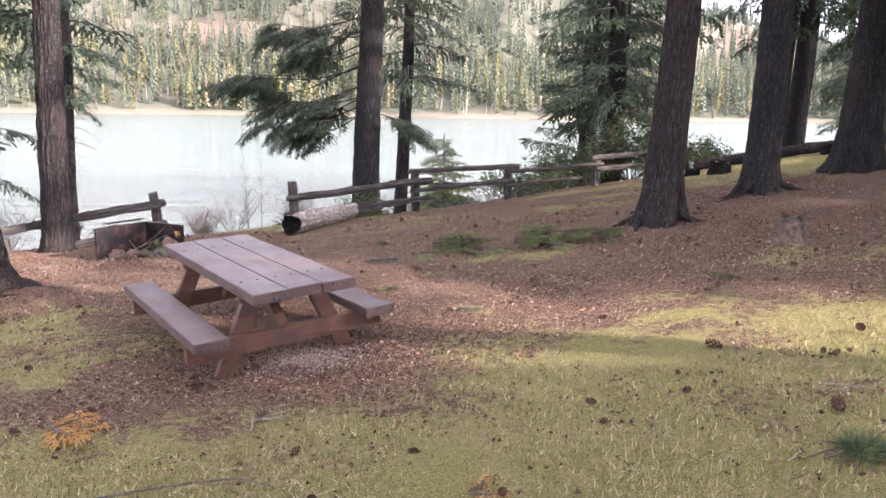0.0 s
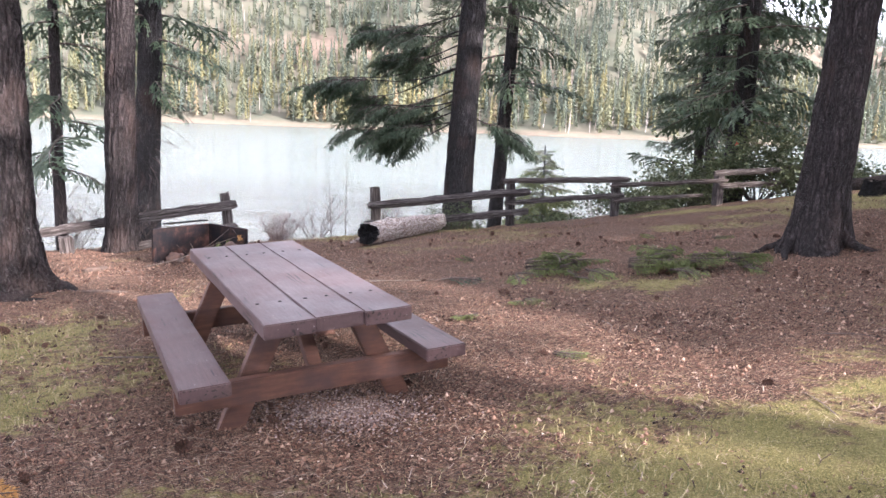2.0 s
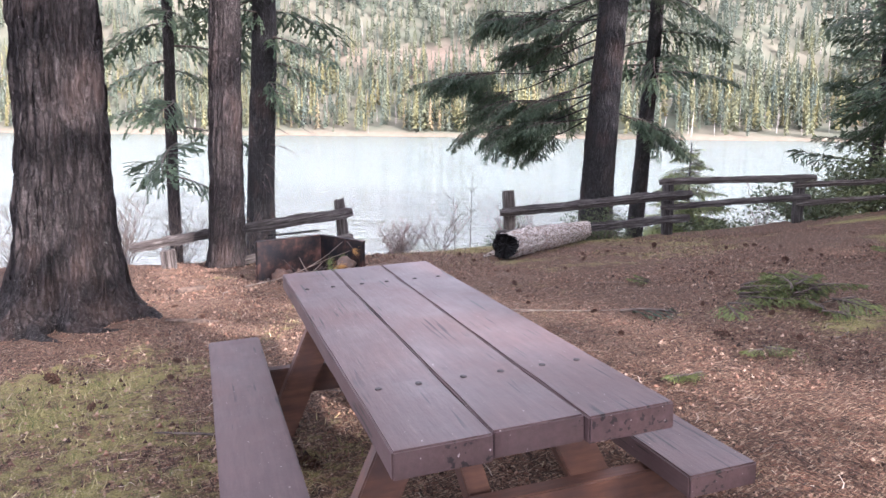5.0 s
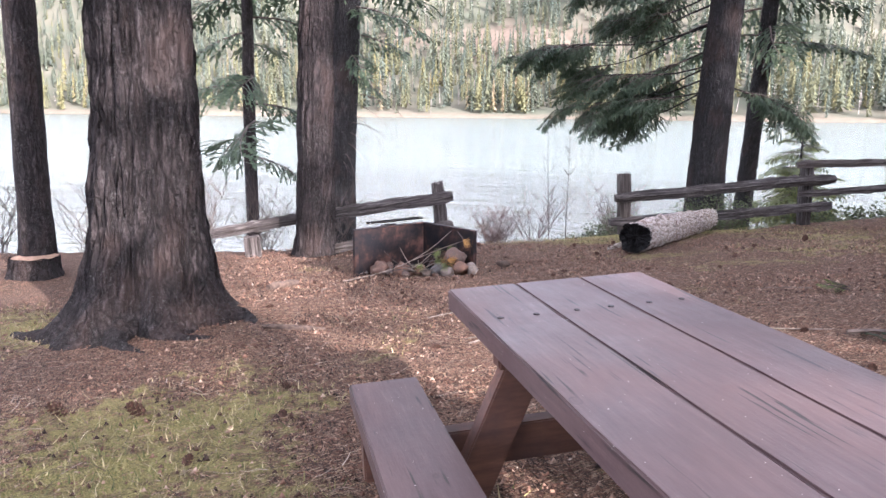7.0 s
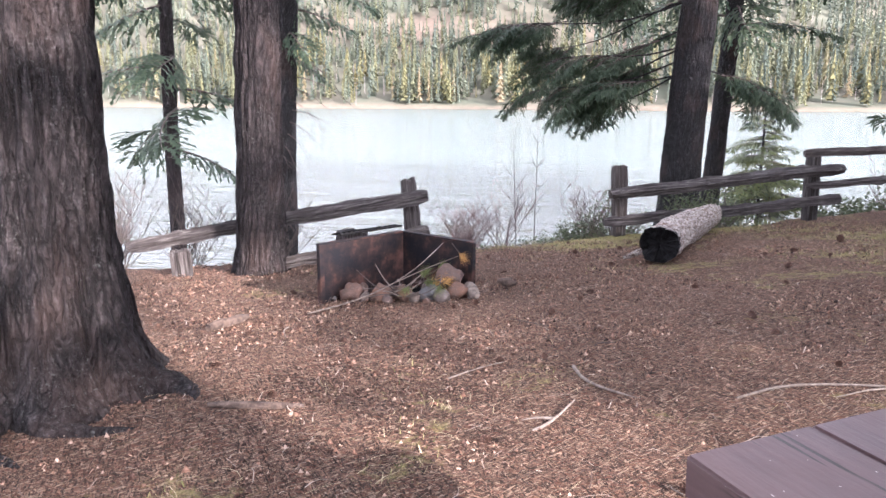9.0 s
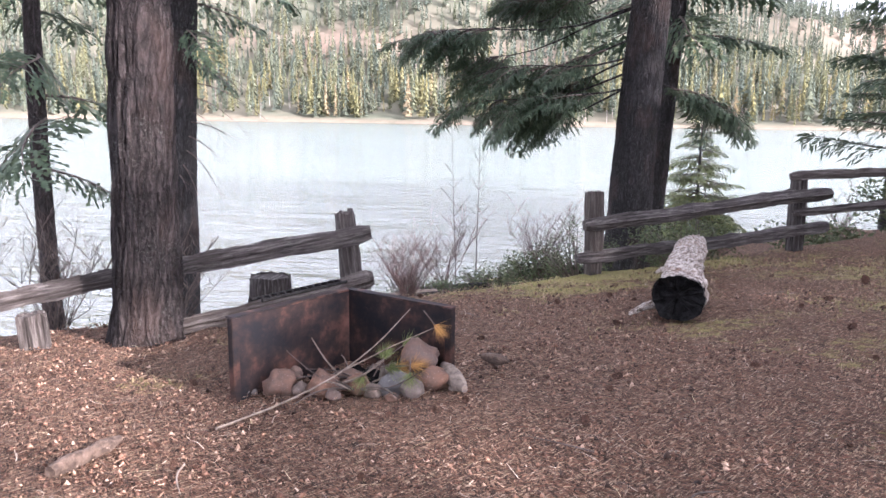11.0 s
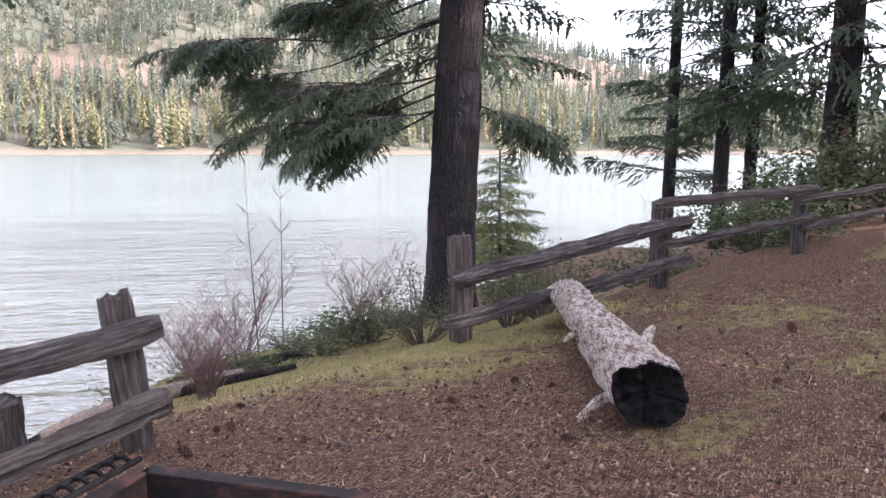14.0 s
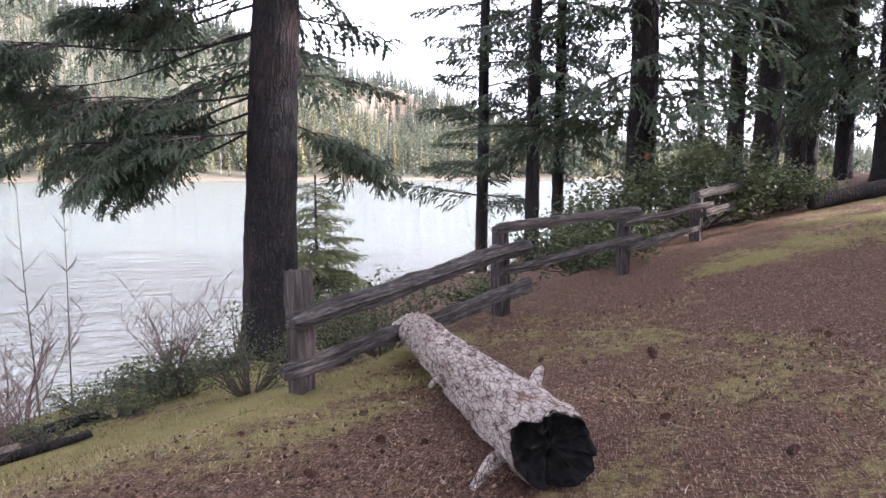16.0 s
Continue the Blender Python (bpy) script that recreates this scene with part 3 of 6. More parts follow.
def build_far_shore():
    az, u = np.meshgrid(np.linspace(-72, 78, 260), np.concatenate([[-0.02], np.linspace(0, 1, 40), [1.35]]))
    x, y, z = far_land(az, np.clip(u, 0, 1))
    k = np.where(u > 1, 1.3, 1.0)
    x, y = x * k, y * k
    z = np.where(u > 1, -5, z)
    z = np.where(u < 0, LAKE - 1, z)
    n, m = az.shape
    idx = np.arange(n * m).reshape(n, m)
    faces = np.stack([idx[:-1, :-1], idx[:-1, 1:], idx[1:, 1:], idx[1:, :-1]], -1).reshape(-1, 4)
    hill = new("backdrop_hill", mesh_of("hill", np.stack([x, y, z], -1).reshape(-1, 3), faces, HILL, True))
    bare = hill.data.attributes.new("bare", "FLOAT", "POINT")
    flat = np.stack([az * 0.5, u * 9, 0 * az], -1).reshape(-1, 3)
    wild = lattice(flat, 31).reshape(az.shape)
    bare.data.foreach_set("value", np.clip(openness(az, u) * (0.45 + 1.1 * wild) + (u < 0.02) * 0.7, 0, 1).astype(np.float32).ravel())
    tagged(hill, "steep dry hillside across the lake", "hill", kind="structure")
    # conifers: stacked ragged skirts
    count = 11500
    azs = rng.uniform(-62, 62, count * 2)
    us = rng.beta(1.0, 0.8, count * 2)
    q = np.stack([azs * 0.16, us * 4.5, 0 * azs], -1)
    dens = lattice(q, 21)
    clear = openness(azs, us)
    keep = (rng.random(count * 2) < np.clip(1.35 - dens * 0.75, 0.2, 1) * (1 - 0.55 * np.clip(clear, 0, 1))) & (us > 0.012)
    azs, us = azs[keep][:count], us[keep][:count]
    tx, ty, tz = far_land(azs, us)
    h = (8 + 16 * rng.random(len(azs)) ** 1.2) * np.where(us < 0.3, 1.1, 0.95)
    rad = h * rng.uniform(0.10, 0.17, len(azs))
    # each tree: narrow wedge-shaped branches round a stem, in eight patterns
    nb, kinds = 40, 8
    pats = []
    for k in range(kinds):
        rs = np.random.default_rng(400 + k)
        t = 0.05 + 0.93 * (np.arange(nb) + rs.uniform(0, 1, nb)) / nb
        a = np.arange(nb) * 2.4 + rs.uniform(-0.4, 0.4, nb)
        reach = (1.04 - t) ** 0.85 * rs.uniform(0.6, 1.15, nb)
        half = rs.uniform(0.4, 0.75, nb)
        stem = np.stack([0 * t, 0 * t, np.minimum(t + 0.10, 1.02)], -1)
        e1 = np.stack([np.cos(a - half) * reach, np.sin(a - half) * reach, t - 0.02 * rs.random(nb)], -1)
        e2 = np.stack([np.cos(a + half) * reach * 0.85, np.sin(a + half) * reach * 0.85, t - 0.03 * rs.random(nb)], -1)
        pats.append(np.stack([stem, e1, e2], 1).reshape(-1, 3))
    pats = np.array(pats)
    uv = pats[rng.integers(0, kinds, len(azs))]
    turn = rng.uniform(0, 6.28, len(azs))[:, None]
    V = np.empty((len(azs), nb * 3, 3), np.float32)
    V[:, :, 0] = tx[:, None] + (uv[:, :, 0] * np.cos(turn) - uv[:, :, 1] * np.sin(turn)) * rad[:, None]
    V[:, :, 1] = ty[:, None] + (uv[:, :, 0] * np.sin(turn) + uv[:, :, 1] * np.cos(turn)) * rad[:, None]
    V[:, :, 2] = tz[:, None] + uv[:, :, 2] * h[:, None]
    F = np.arange(len(azs) * nb * 3).reshape(-1, 3)
    # higher trees get the greyer low tones, haze put into their colour
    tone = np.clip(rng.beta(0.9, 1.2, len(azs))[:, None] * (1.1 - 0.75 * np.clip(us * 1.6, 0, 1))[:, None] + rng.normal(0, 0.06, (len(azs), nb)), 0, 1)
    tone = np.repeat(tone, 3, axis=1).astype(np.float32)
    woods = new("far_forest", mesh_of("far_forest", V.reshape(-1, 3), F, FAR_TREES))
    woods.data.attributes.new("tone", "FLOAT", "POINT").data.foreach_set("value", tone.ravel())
    tagged(woods, "conifer forest covering the far hillside", "forest", kind="stuff")
    # bare pale trunks among them
    n = 700
    a2, u2 = rng.uniform(-50, 45, n), np.where(rng.random(n) < 0.45, rng.uniform(0.01, 0.3, n), rng.uniform(0.45, 1.0, n))
    sx, sy, sz = far_land(a2, u2)
    pieces_v, pieces_f = [], []
    for i in range(n):
        hh, rr = rng.uniform(7, 17), rng.uniform(0.10, 0.2)
        o = len(pieces_v)
        for k in range(3):
            pieces_v.append((sx[i] + rr * math.cos(2.1 * k), sy[i] + rr * math.sin(2.1 * k), sz[i]))
        pieces_v.append((sx[i] + rng.normal(0, 0.4), sy[i], sz[i] + hh))
        pieces_f += [(o, o + 1, o + 3), (o + 1, o + 2, o + 3), (o + 2, o, o + 3)]
    tagged(new("far_snags", mesh_of("far_snags", pieces_v, np.array(pieces_f), SNAG)), "bleached dead trunks standing in the far forest", "dead trees", kind="stuff")


build_far_shore()

# ---- trees ----


def trunk_mesh(name, radius, height, lean, flare, lobes, seed, mat, sides=40, rings=70, ridge=0.03, taper=0.55, burial=0.35):
    hs = np.concatenate([[-burial], np.linspace(0, 1, rings) ** 1.7 * height])
    th = np.linspace(0, 2 * np.pi, sides, endpoint=False)
    H, T = np.meshgrid(hs, th, indexing="ij")
    r = radius * (1 - taper * np.clip(H, 0, None) / height)
    f = np.exp(-np.clip(H, 0, None) / 0.28) + 0.42 * np.exp(-np.clip(H, 0, None) / 0.8)
    rs = np.random.default_rng(seed)
    lobe = 0
    for k in range(lobes):
        a, s = 2 * np.pi * (k + rs.uniform(-0.25, 0.25)) / lobes, rs.uniform(0.6, 1.25)
        d = np.angle(np.exp(1j * (T - a)))
        lobe = lobe + s * np.exp(-(d / 0.32) ** 2)
    r = r + flare * f * (0.25 + 0.75 * lobe)
    p = np.stack([np.cos(T) * 12 * radius / 0.3, np.sin(T) * 12 * radius / 0.3, H * 1.7], -1).reshape(-1, 3)
    p[:, :2] += (lattice(p * 0.6 + 40, seed + 3) - 0.5)[:, None] * 1.4
    n = np.abs(lattice(p, seed) - 0.5) * 2
    n2 = lattice(p * (2.3, 2.3, 4.5), seed + 1)
    r = r + ((n ** 0.7).reshape(H.shape) - 0.5) * ridge + (n2.reshape(H.shape) - 0.5) * ridge * 0.6
    wob = (lattice(np.stack([H * 0.3, 0 * H, 0 * H], -1).reshape(-1, 3), seed + 5).reshape(H.shape) - 0.5) * radius * 0.5
    X = np.cos(T) * r + lean[0] * H + wob * np.clip(H, 0, 2) / 2
    Y = np.sin(T) * r + lean[1] * H
    n_r, n_s = H.shape
    idx = np.arange(n_r * n_s).reshape(n_r, n_s)
    nxt = np.roll(idx, -1, axis=1)
    faces = np.stack([idx[:-1], nxt[:-1], nxt[1:], idx[1:]], -1).reshape(-1, 4)
    return mesh_of(name, np.stack([X, Y, H], -1).reshape(-1, 3), faces, mat, True)


def bough_unit(seed, twigs=16, sprays=9, droop=0.25, width=0.42, needle=0.05, fat=0.19, spread=0.95):
    """A conifer bough of length 1 along +x: triangles of needle sprays, and the thin wood."""
    rs = np.random.default_rng(seed)
    tri = []

    def axis_point(t):
        return np.array([t, 0.04 * math.sin(5 * t + seed), 0.06 * t - droop * t * t])

    def spray(p, d, l, w):
        side = np.cross(d, (0, 0, 1.0)) + rs.normal(0, 0.25, 3)
        side /= np.linalg.norm(side) + 1e-6
        tip = p + d * l + np.array([0, 0, -0.25 * l])
        mid = p + d * l * 0.45
        tri.append((p, mid + side * w, tip))
        tri.append((p, tip, mid - side * w))

    wood = [[tuple(axis_point(t)) for t in np.linspace(0, 1, 7)]]
    for i in range(twigs):
        t = 0.14 + 0.86 * i / (twigs - 1)
        base = axis_point(t)
        for sgn in (-1, 1):
            l = width * (1.05 - 0.75 * t) * rs.uniform(0.65, 1.2) * (0.6 + 1.6 * min(t, 0.3))
            ang = sgn * (rs.uniform(0.7, 1.1))
            d = np.array([math.cos(ang), math.sin(ang), rs.uniform(-0.35, 0.05)])
            tip = base + d * l + np.array([0, 0, -0.30 * l])
            if l > 0.2:
                wood.append([tuple(base), tuple(tip)])
            for k in range(sprays):
                s = (k + 0.6) / sprays
                p = base + (tip - base) * s + np.array([0, 0, 0.05 * l * math.sin(3.14 * s)])
                a2 = ang + rs.uniform(-spread, spread)
                d2 = np.array([math.cos(a2), math.sin(a2), rs.uniform(-0.5, 0.15)])
                spray(p, d2, needle * rs.uniform(0.9, 2.1), needle * fat)
    return np.array(tri), wood


def feather_unit(seed, twigs=10, fingers=3, droop=0.3, width=0.42, finger=0.17, steps=4, hang=0.35, fat=0.028):
    """A conifer bough of length 1 along +x: twigs set with flat toothed fingers of needles."""
    rs = np.random.default_rng(seed)
    tri = []

    def axis_point(t):
        return np.array([t, 0.05 * math.sin(4 * t + seed), 0.08 * t - droop * t * t])

    def feather(p, d, l):
        side = np.cross(d, (0, 0, 1.0)) + rs.normal(0, 0.2, 3)
        side /= np.linalg.norm(side) + 1e-6
        for k in range(steps):
            u0, u1 = k / steps, (k + 1.25) / steps
            a, c = p + d * l * u0, p + d * l * min(u1, 1.05)
            a[2] -= hang * l * u0 * u0
            c[2] -= hang * l * min(u1, 1.05) ** 2
            w = fat * (1 - 0.45 * u0) * rs.uniform(0.7, 1.3)
            tri.append((a, (a + c) / 2 + side * w + d * 0.012, c))
            tri.append((a, c, (a + c) / 2 - side * w + d * 0.012))

    wood = [[tuple(axis_point(t)) for t in np.linspace(0, 1, 7)]]
    for i in range(twigs):
        t = 0.12 + 0.88 * i / (twigs - 1)
        base = axis_point(t)
        for sgn in (-1, 1):
            l = width * (1.05 - 0.7 * t) * rs.uniform(0.6, 1.2) * (0.6 + 1.5 * min(t, 0.3))
            ang = sgn * rs.uniform(0.6, 1.1)
            d = np.array([math.cos(ang), math.sin(ang), rs.uniform(-0.4, 0.0)])
            if l > 0.25:
                wood.append([tuple(base), tuple(base + d * l)])
            feather(base, d, l)
            for k in range(fingers):
                p = base + d * l * (0.25 + 0.7 * (k + rs.uniform(0, 0.6)) / fingers)
                p[2] -= hang * 0.1 * l
                a2 = ang + (-1) ** k * rs.uniform(0.35, 0.8)
                feather(p, np.array([math.cos(a2), math.sin(a2), rs.uniform(-0.65, -0.05)]), finger * rs.uniform(0.6, 1.2) * (1.1 - 0.4 * t))
    return np.array(tri), wood


BOUGHS = [feather_unit(31 + k, 9, 3, 0.3, 0.42, 0.16, 4) for k in range(4)]
FINGER_BOUGHS = [feather_unit(91 + k, 9, 4, 0.42, 0.46, 0.20, 5, 0.5, 0.03) for k in range(5)]
LITE_BOUGHS = [bough_unit(111 + k, 8, 5, 0.25, 0.42, 0.10, 0.3, 0.9) for k in range(3)]
FINE_BOUGHS = [bough_unit(51 + k, 26, 14, 0.3, 0.40, 0.036) for k in range(4)]
TUFT_BOUGHS = [bough_unit(71 + k, 10, 9, 0.05, 0.36, 0.075) for k in range(3)]


def place_boughs(specs, units, twigs=True):
    """specs: base point, azimuth (rad), rise (rad), length. Returns triangles and wooden tubes."""
    tris, tubes = [], []
    for n, (base, az, rise, length) in enumerate(specs):
        tri, wood = units[n % len(units)]
        m = np.array((Matrix.Rotation(az, 3, "Z") @ Matrix.Rotation(-rise, 3, "Y") @ Matrix.Rotation(0.5 * math.sin(n * 7.3), 3, "X"))) * length
        b = np.array(base)
        tris.append(tri @ m.T + b)
        for line in (wood if twigs else wood[:1]):
            pts = [tuple(m @ np.array(q) + b) for q in line]
            r = 0.018 * length ** 0.7 if len(line) > 2 else 0.004
            tubes.append(tube(pts, [max(0.003, r * (1 - 0.85 * i / (len(pts) - 1))) for i in range(len(pts))], 4 if len(line) > 2 else 3, False))
    T = np.concatenate(tris)
    return T, joined(tubes)


def crown_parts(tree, specs, units=None, needles=None, wood_mat=None):
    T, (wv, wf) = place_boughs(specs, units or BOUGHS, units is not LITE_BOUGHS)
    tagged(part("crown", mesh_of("crown", T.reshape(-1, 3), np.arange(len(T) * 3).reshape(-1, 3), needles or NEEDLES), tree, "drooping sprays of needles"), kind="stuff")
    tagged(part("branchwood", mesh_of("branchwood", wv, wf, wood_mat or TWIG), tree), kind="stuff")


def ring_specs(lo, hi, n, length, lean, seed, rise=(-0.25, 0.15), top=None, az_range=None):
    rs = np.random.default_rng(seed)
    out = []
    for i in range(n):
        h = lo + (hi - lo) * (i + rs.uniform(0, 0.9)) / n
        az = rs.uniform(*az_range) if az_range else i * 2.4 + rs.uniform(-0.5, 0.5)
        l = length * (1 - 0.75 * (h - lo) / (top - lo) if top else 1) * rs.uniform(0.6, 1.15)
        out.append(((lean[0] * h, lean[1] * h, h), az, rs.uniform(*rise), l))
    return out


def tree(x, y, radius, height, specs, label, lean=(0.035, 0.0), flare=0.12, lobes=6, seed=1, mat=None, sides=28, rings=46, ridge=0.025, units=None, needles=None, group="", burial=0.5):
    t = thing("conifer_tree", pose(x, y, gz(x, y) - 0.02), label, "tree", group)
    part("trunk", trunk_mesh("trunk", radius, height, lean, flare, lobes, seed, mat or BARK, sides, rings, ridge, burial=burial), t, "furrowed grey-brown bark")
    if specs:
        crown_parts(t, specs, units, needles)
    return t


BIG = tree(-6.47, 9.37, 0.405, 16, ring_specs(6.6, 14, 46, 3.0, (0.02, 0), 3), "massive old fir with deeply furrowed bark and spreading roots",
           lean=(0.02, 0.0), flare=0.38, lobes=8, seed=4, sides=180, rings=230, ridge=0.075)
tree(-7.42, 13.38, 0.255, 16, ring_specs(6.8, 14, 36, 2.2, (0.045, 0), 5), "tall fir with rough grey bark behind the fire box", (0.045, 0), 0.06, 7, 8, None, 80, 110, 0.05)
TREE_3 = tree(-10.7, 19.5, 0.37, 16,
     ring_specs(5.0, 6.4, 3, 1.3, (0.05, 0), 15, (-0.35, 0.0), None, (-0.9, 0.5)) + ring_specs(6.6, 14, 30, 2.4, (0.05, 0), 6), "tall fir with sparse drooping lower limbs", (0.045, 0), 0.07, 6, 9, BARK_DARK, 50, 70, 0.035)


def compound(specs, seed, subs=16):
    """Heavy boughs: each limb carries a spread of smaller drooping boughs."""
    rs = np.random.default_rng(seed)
    small, limbs = [], []
    for (bx, by, bz), az, rise, l, u0 in specs:
        d = Vector((math.cos(az) * math.cos(rise), math.sin(az) * math.cos(rise), math.sin(rise)))
        pts = [Vector((bx, by, bz)) + d * (l * u) + Vector((0, 0, -0.07 * l * u * u + 0.05 * l * math.sin(u * 5 + az * 3))) for u in np.linspace(0, 1, 8)]
        limbs.append(tube(pts, [0.024 * (1 - 0.85 * i / 7) for i in range(8)], 6, False))
        for k in range(subs):
            u = u0 + (1 - u0) * (k + rs.uniform(0, 0.9)) / subs
            i = min(6, int(u * 7))
            p = pts[i].lerp(pts[i + 1], u * 7 - i)
            side = (-1) ** k
            a = az + side * rs.uniform(0.25, 1.25) * (1.15 - 0.6 * u)
            small.append((tuple(p), a, rs.uniform(-0.5, 0.05), rs.uniform(0.65, 1.15) * (1.2 - 0.4 * u)))
    return small, limbs


for k in range(11):
    h, a = 3.3 + 0.22 * k, -0.9 + 0.17 * k
    l = 1.0 + 0.5 * ((k * 7) % 5) / 4
    bend = 0.35 + 0.5 * ((k * 3) % 4) / 3
    p = [Vector((0.045 * h + math.cos(a) * l * u, math.sin(a) * l * u, h + 0.15 * u - bend * l * u * u)) for u in np.linspace(0, 1, 9)]
    pcs = [tube(p, [0.013 * (1 - 0.85 * i / 8) for i in range(9)], 5, False)]
    for i in range(3, 9, 2):
        q = p[i] + Vector((math.cos(a + 0.8) * 0.22, math.sin(a + 0.8) * 0.22, -0.16))
        pcs.append(tube([p[i], q], [0.004, 0.0015], 3, False))
    part("dead_limb", mesh_of("dead_limb", *joined(pcs), TWIG), TREE_3, "bare drooping dead limb")
E_SPECS = [((0.13, 0, h), az, rise, l, u0) for h, az, rise, l, u0 in (
    (6.5, 2.9, 0.0, 3.4, 0.3), (6.1, 3.25, 0.0, 2.9, 0.35), (6.0, 2.5, -0.03, 3.2, 0.35), (5.75, 2.85, -0.12, 2.6, 0.4),
    (5.45, 2.85, -0.10, 4.6, 0.66), (5.2, 3.15, -0.12, 4.5, 0.64), (5.0, 2.65, -0.10, 4.2, 0.7),
    (4.5, 2.8, -0.10, 3.2, 0.2), (4.35, 3.2, -0.12, 3.1, 0.3), (4.1, 2.55, -0.12, 2.8, 0.3),
    (4.0, 3.0, -0.17, 3.7, 0.4), (3.85, 3.35, -0.22, 2.6, 0.35), (3.7, 2.8, -0.25, 2.7, 0.45),
    (3.75, 0.0, -0.24, 1.35, 0.35))]
E_TREE = tree(-2.72, 22.45, 0.43, 17, ring_specs(6.9, 15, 40, 2.6, (0.035, 0), 12), "large lakeside fir with heavy drooping boughs", (0.04, 0), 0.16, 7, 10, BARK_DARK, 64, 90, 0.04, FINE_BOUGHS)
heavy, limb_wood = compound(E_SPECS, 77, 12)
crown_parts(E_TREE, heavy, FINGER_BOUGHS)
for piece in limb_wood:
    part("limb", mesh_of("limb", *piece, BARK_DARK), E_TREE)
tree(-1.95, 25.8, 0.25, 17, ring_specs(5.5, 15, 36, 2.2, (0.04, 0), 14), "slim dark fir on the bank", (0.045, 0), 0.06, 5, 11, BARK_DARK)
TREE_A = tree(3.18, 11.15, 0.265, 18, ring_specs(6.0, 16, 40, 2.4, (0.04, 0), 16), "straight fir with flaring roots on the needle floor", (0.035, 0), 0.17, 6, 12, None, 80, 100, 0.035)
TREE_B = tree(5.1, 12.2, 0.26, 18, ring_specs(4.2, 16, 44, 2.6, (0.03, 0), 17), "straight fir with dark bark and thick roots", (0.02, 0), 0.15, 6, 13, BARK_DARK, 60, 80, 0.03)
tree(8.0, 14.6, 0.36, 18, ring_specs(4.4, 16, 44, 3.0, (0.03, 0), 18), "stout fir with a wide root flare", (0.0, 0), 0.24, 7, 14, BARK_DARK, 60, 80, 0.035)
tree(-12.5, 18.7, 0.16, 15, ring_specs(2.9, 14, 28, 2.0, (0.01, 0), 19, (-0.3, 0.1)), "thin fir with sparse sagging branches on the shore", (0.012, 0), 0.04, 4, 15)
tree(-9.77, 10.9, 0.19, 15, ring_specs(4.5, 14, 36, 2.4, (0.01, 0), 20), "slender fir standing beside the bank", (0.01, 0), 0.05, 5, 16)
# group along the fence
GRP = "firs along the shore fence"
tree(5.3, 30.75, 0.2, 16, ring_specs(2.4, 15, 64, 2.2, (0.03, 0), 22, (-0.2, 0.2)), "slim pine with open tufted branches", (0.02, 0), 0.04, 5, 17, BARK_DARK, units=TUFT_BOUGHS, group=GRP)
tree(5.05, 27.4, 0.2, 17, ring_specs(3.2, 15, 54, 2.0, (0.03, 0), 23), "slim dark fir trunk beside the fence", (0.02, 0), 0.04, 5, 18, BARK_DARK, group=GRP)
tree(6.2, 27.9, 0.17, 17, ring_specs(3.2, 15, 56, 2.1, (0.03, 0), 24), "slim dark fir trunk beside the fence", (0.01, 0), 0.04, 5, 19, BARK_DARK, group=GRP)
RED = tree(4.78, 22.85, 0.31, 17, ring_specs(2.6, 15, 72, 2.5, (0.03, 0), 25), "fir with a small red tag on its trunk", (0.02, 0), 0.06, 5, 20, BARK_DARK, group=GRP)
tree(11.8, 27.1, 0.25, 17, ring_specs(4.4, 15, 50, 2.0, (0.03, 0), 26), "dark fir trunk on the crest above the fence", (0.02, 0), 0.06, 5, 21, BARK_DARK, group=GRP)
tree(11.95, 26.1, 0.37, 18, ring_specs(4.8, 16, 54, 2.8, (0.03, 0), 27), "stout dark fir above the fallen log", (0.02, 0), 0.16, 6, 22, BARK_DARK, group=GRP)
tree(16.85, 29.3, 0.27, 17, ring_specs(3.6, 15, 60, 2.2, (0.03, 0), 28), "dark fir at the edge of the dense wood", (0.0, 0), 0.06, 5, 23, BARK_DARK, group=GRP)
tree(18.8, 35.6, 0.2, 16, ring_specs(3.2, 15, 70, 2.0, (0, 0), 29, (-0.3, 0.1)), "slim leaning fir with ragged branches", (-0.035, 0), 0.05, 5, 24, BARK_DARK, group=GRP)
for k, (x, y, r) in enumerate(((13.5, 23.6, 0.3), (14.8, 25.8, 0.25), (16.7, 29.0, 0.3), (15.6, 26.4, 0.2), (19, 31, 0.3), (17.5, 21, 0.3), (22, 26, 0.3), (18.6, 30.0, 0.25))):
    tree(x, y, r, 17, ring_specs(2.0, 15, 56, 2.1, (0, 0), 40 + k, (-0.45, 0.1)), "shaded fir in the dense wood beyond the crest", (0.0, 0), 0.06, 5, 50 + k, BARK_DARK, group="dense wood")

tree(-0.38, 28.6, 0.05, 3.4, ring_specs(0.3, 3.2, 70, 1.6, (0, 0), 30, (-0.1, 0.35), 3.5), "young bright green fir growing on the bank", (0, 0), 0.01, 4, 31, None, 10, 14, 0.004, needles=NEEDLES_FRESH)
# tag on the fir by the fence
part("red_tag", box_mesh("red_tag", (0.11, 0.012, 0.13), RED_TAG, 0.002), RED, "small red plastic tag", pose(0.03, -0.29, 1.95))

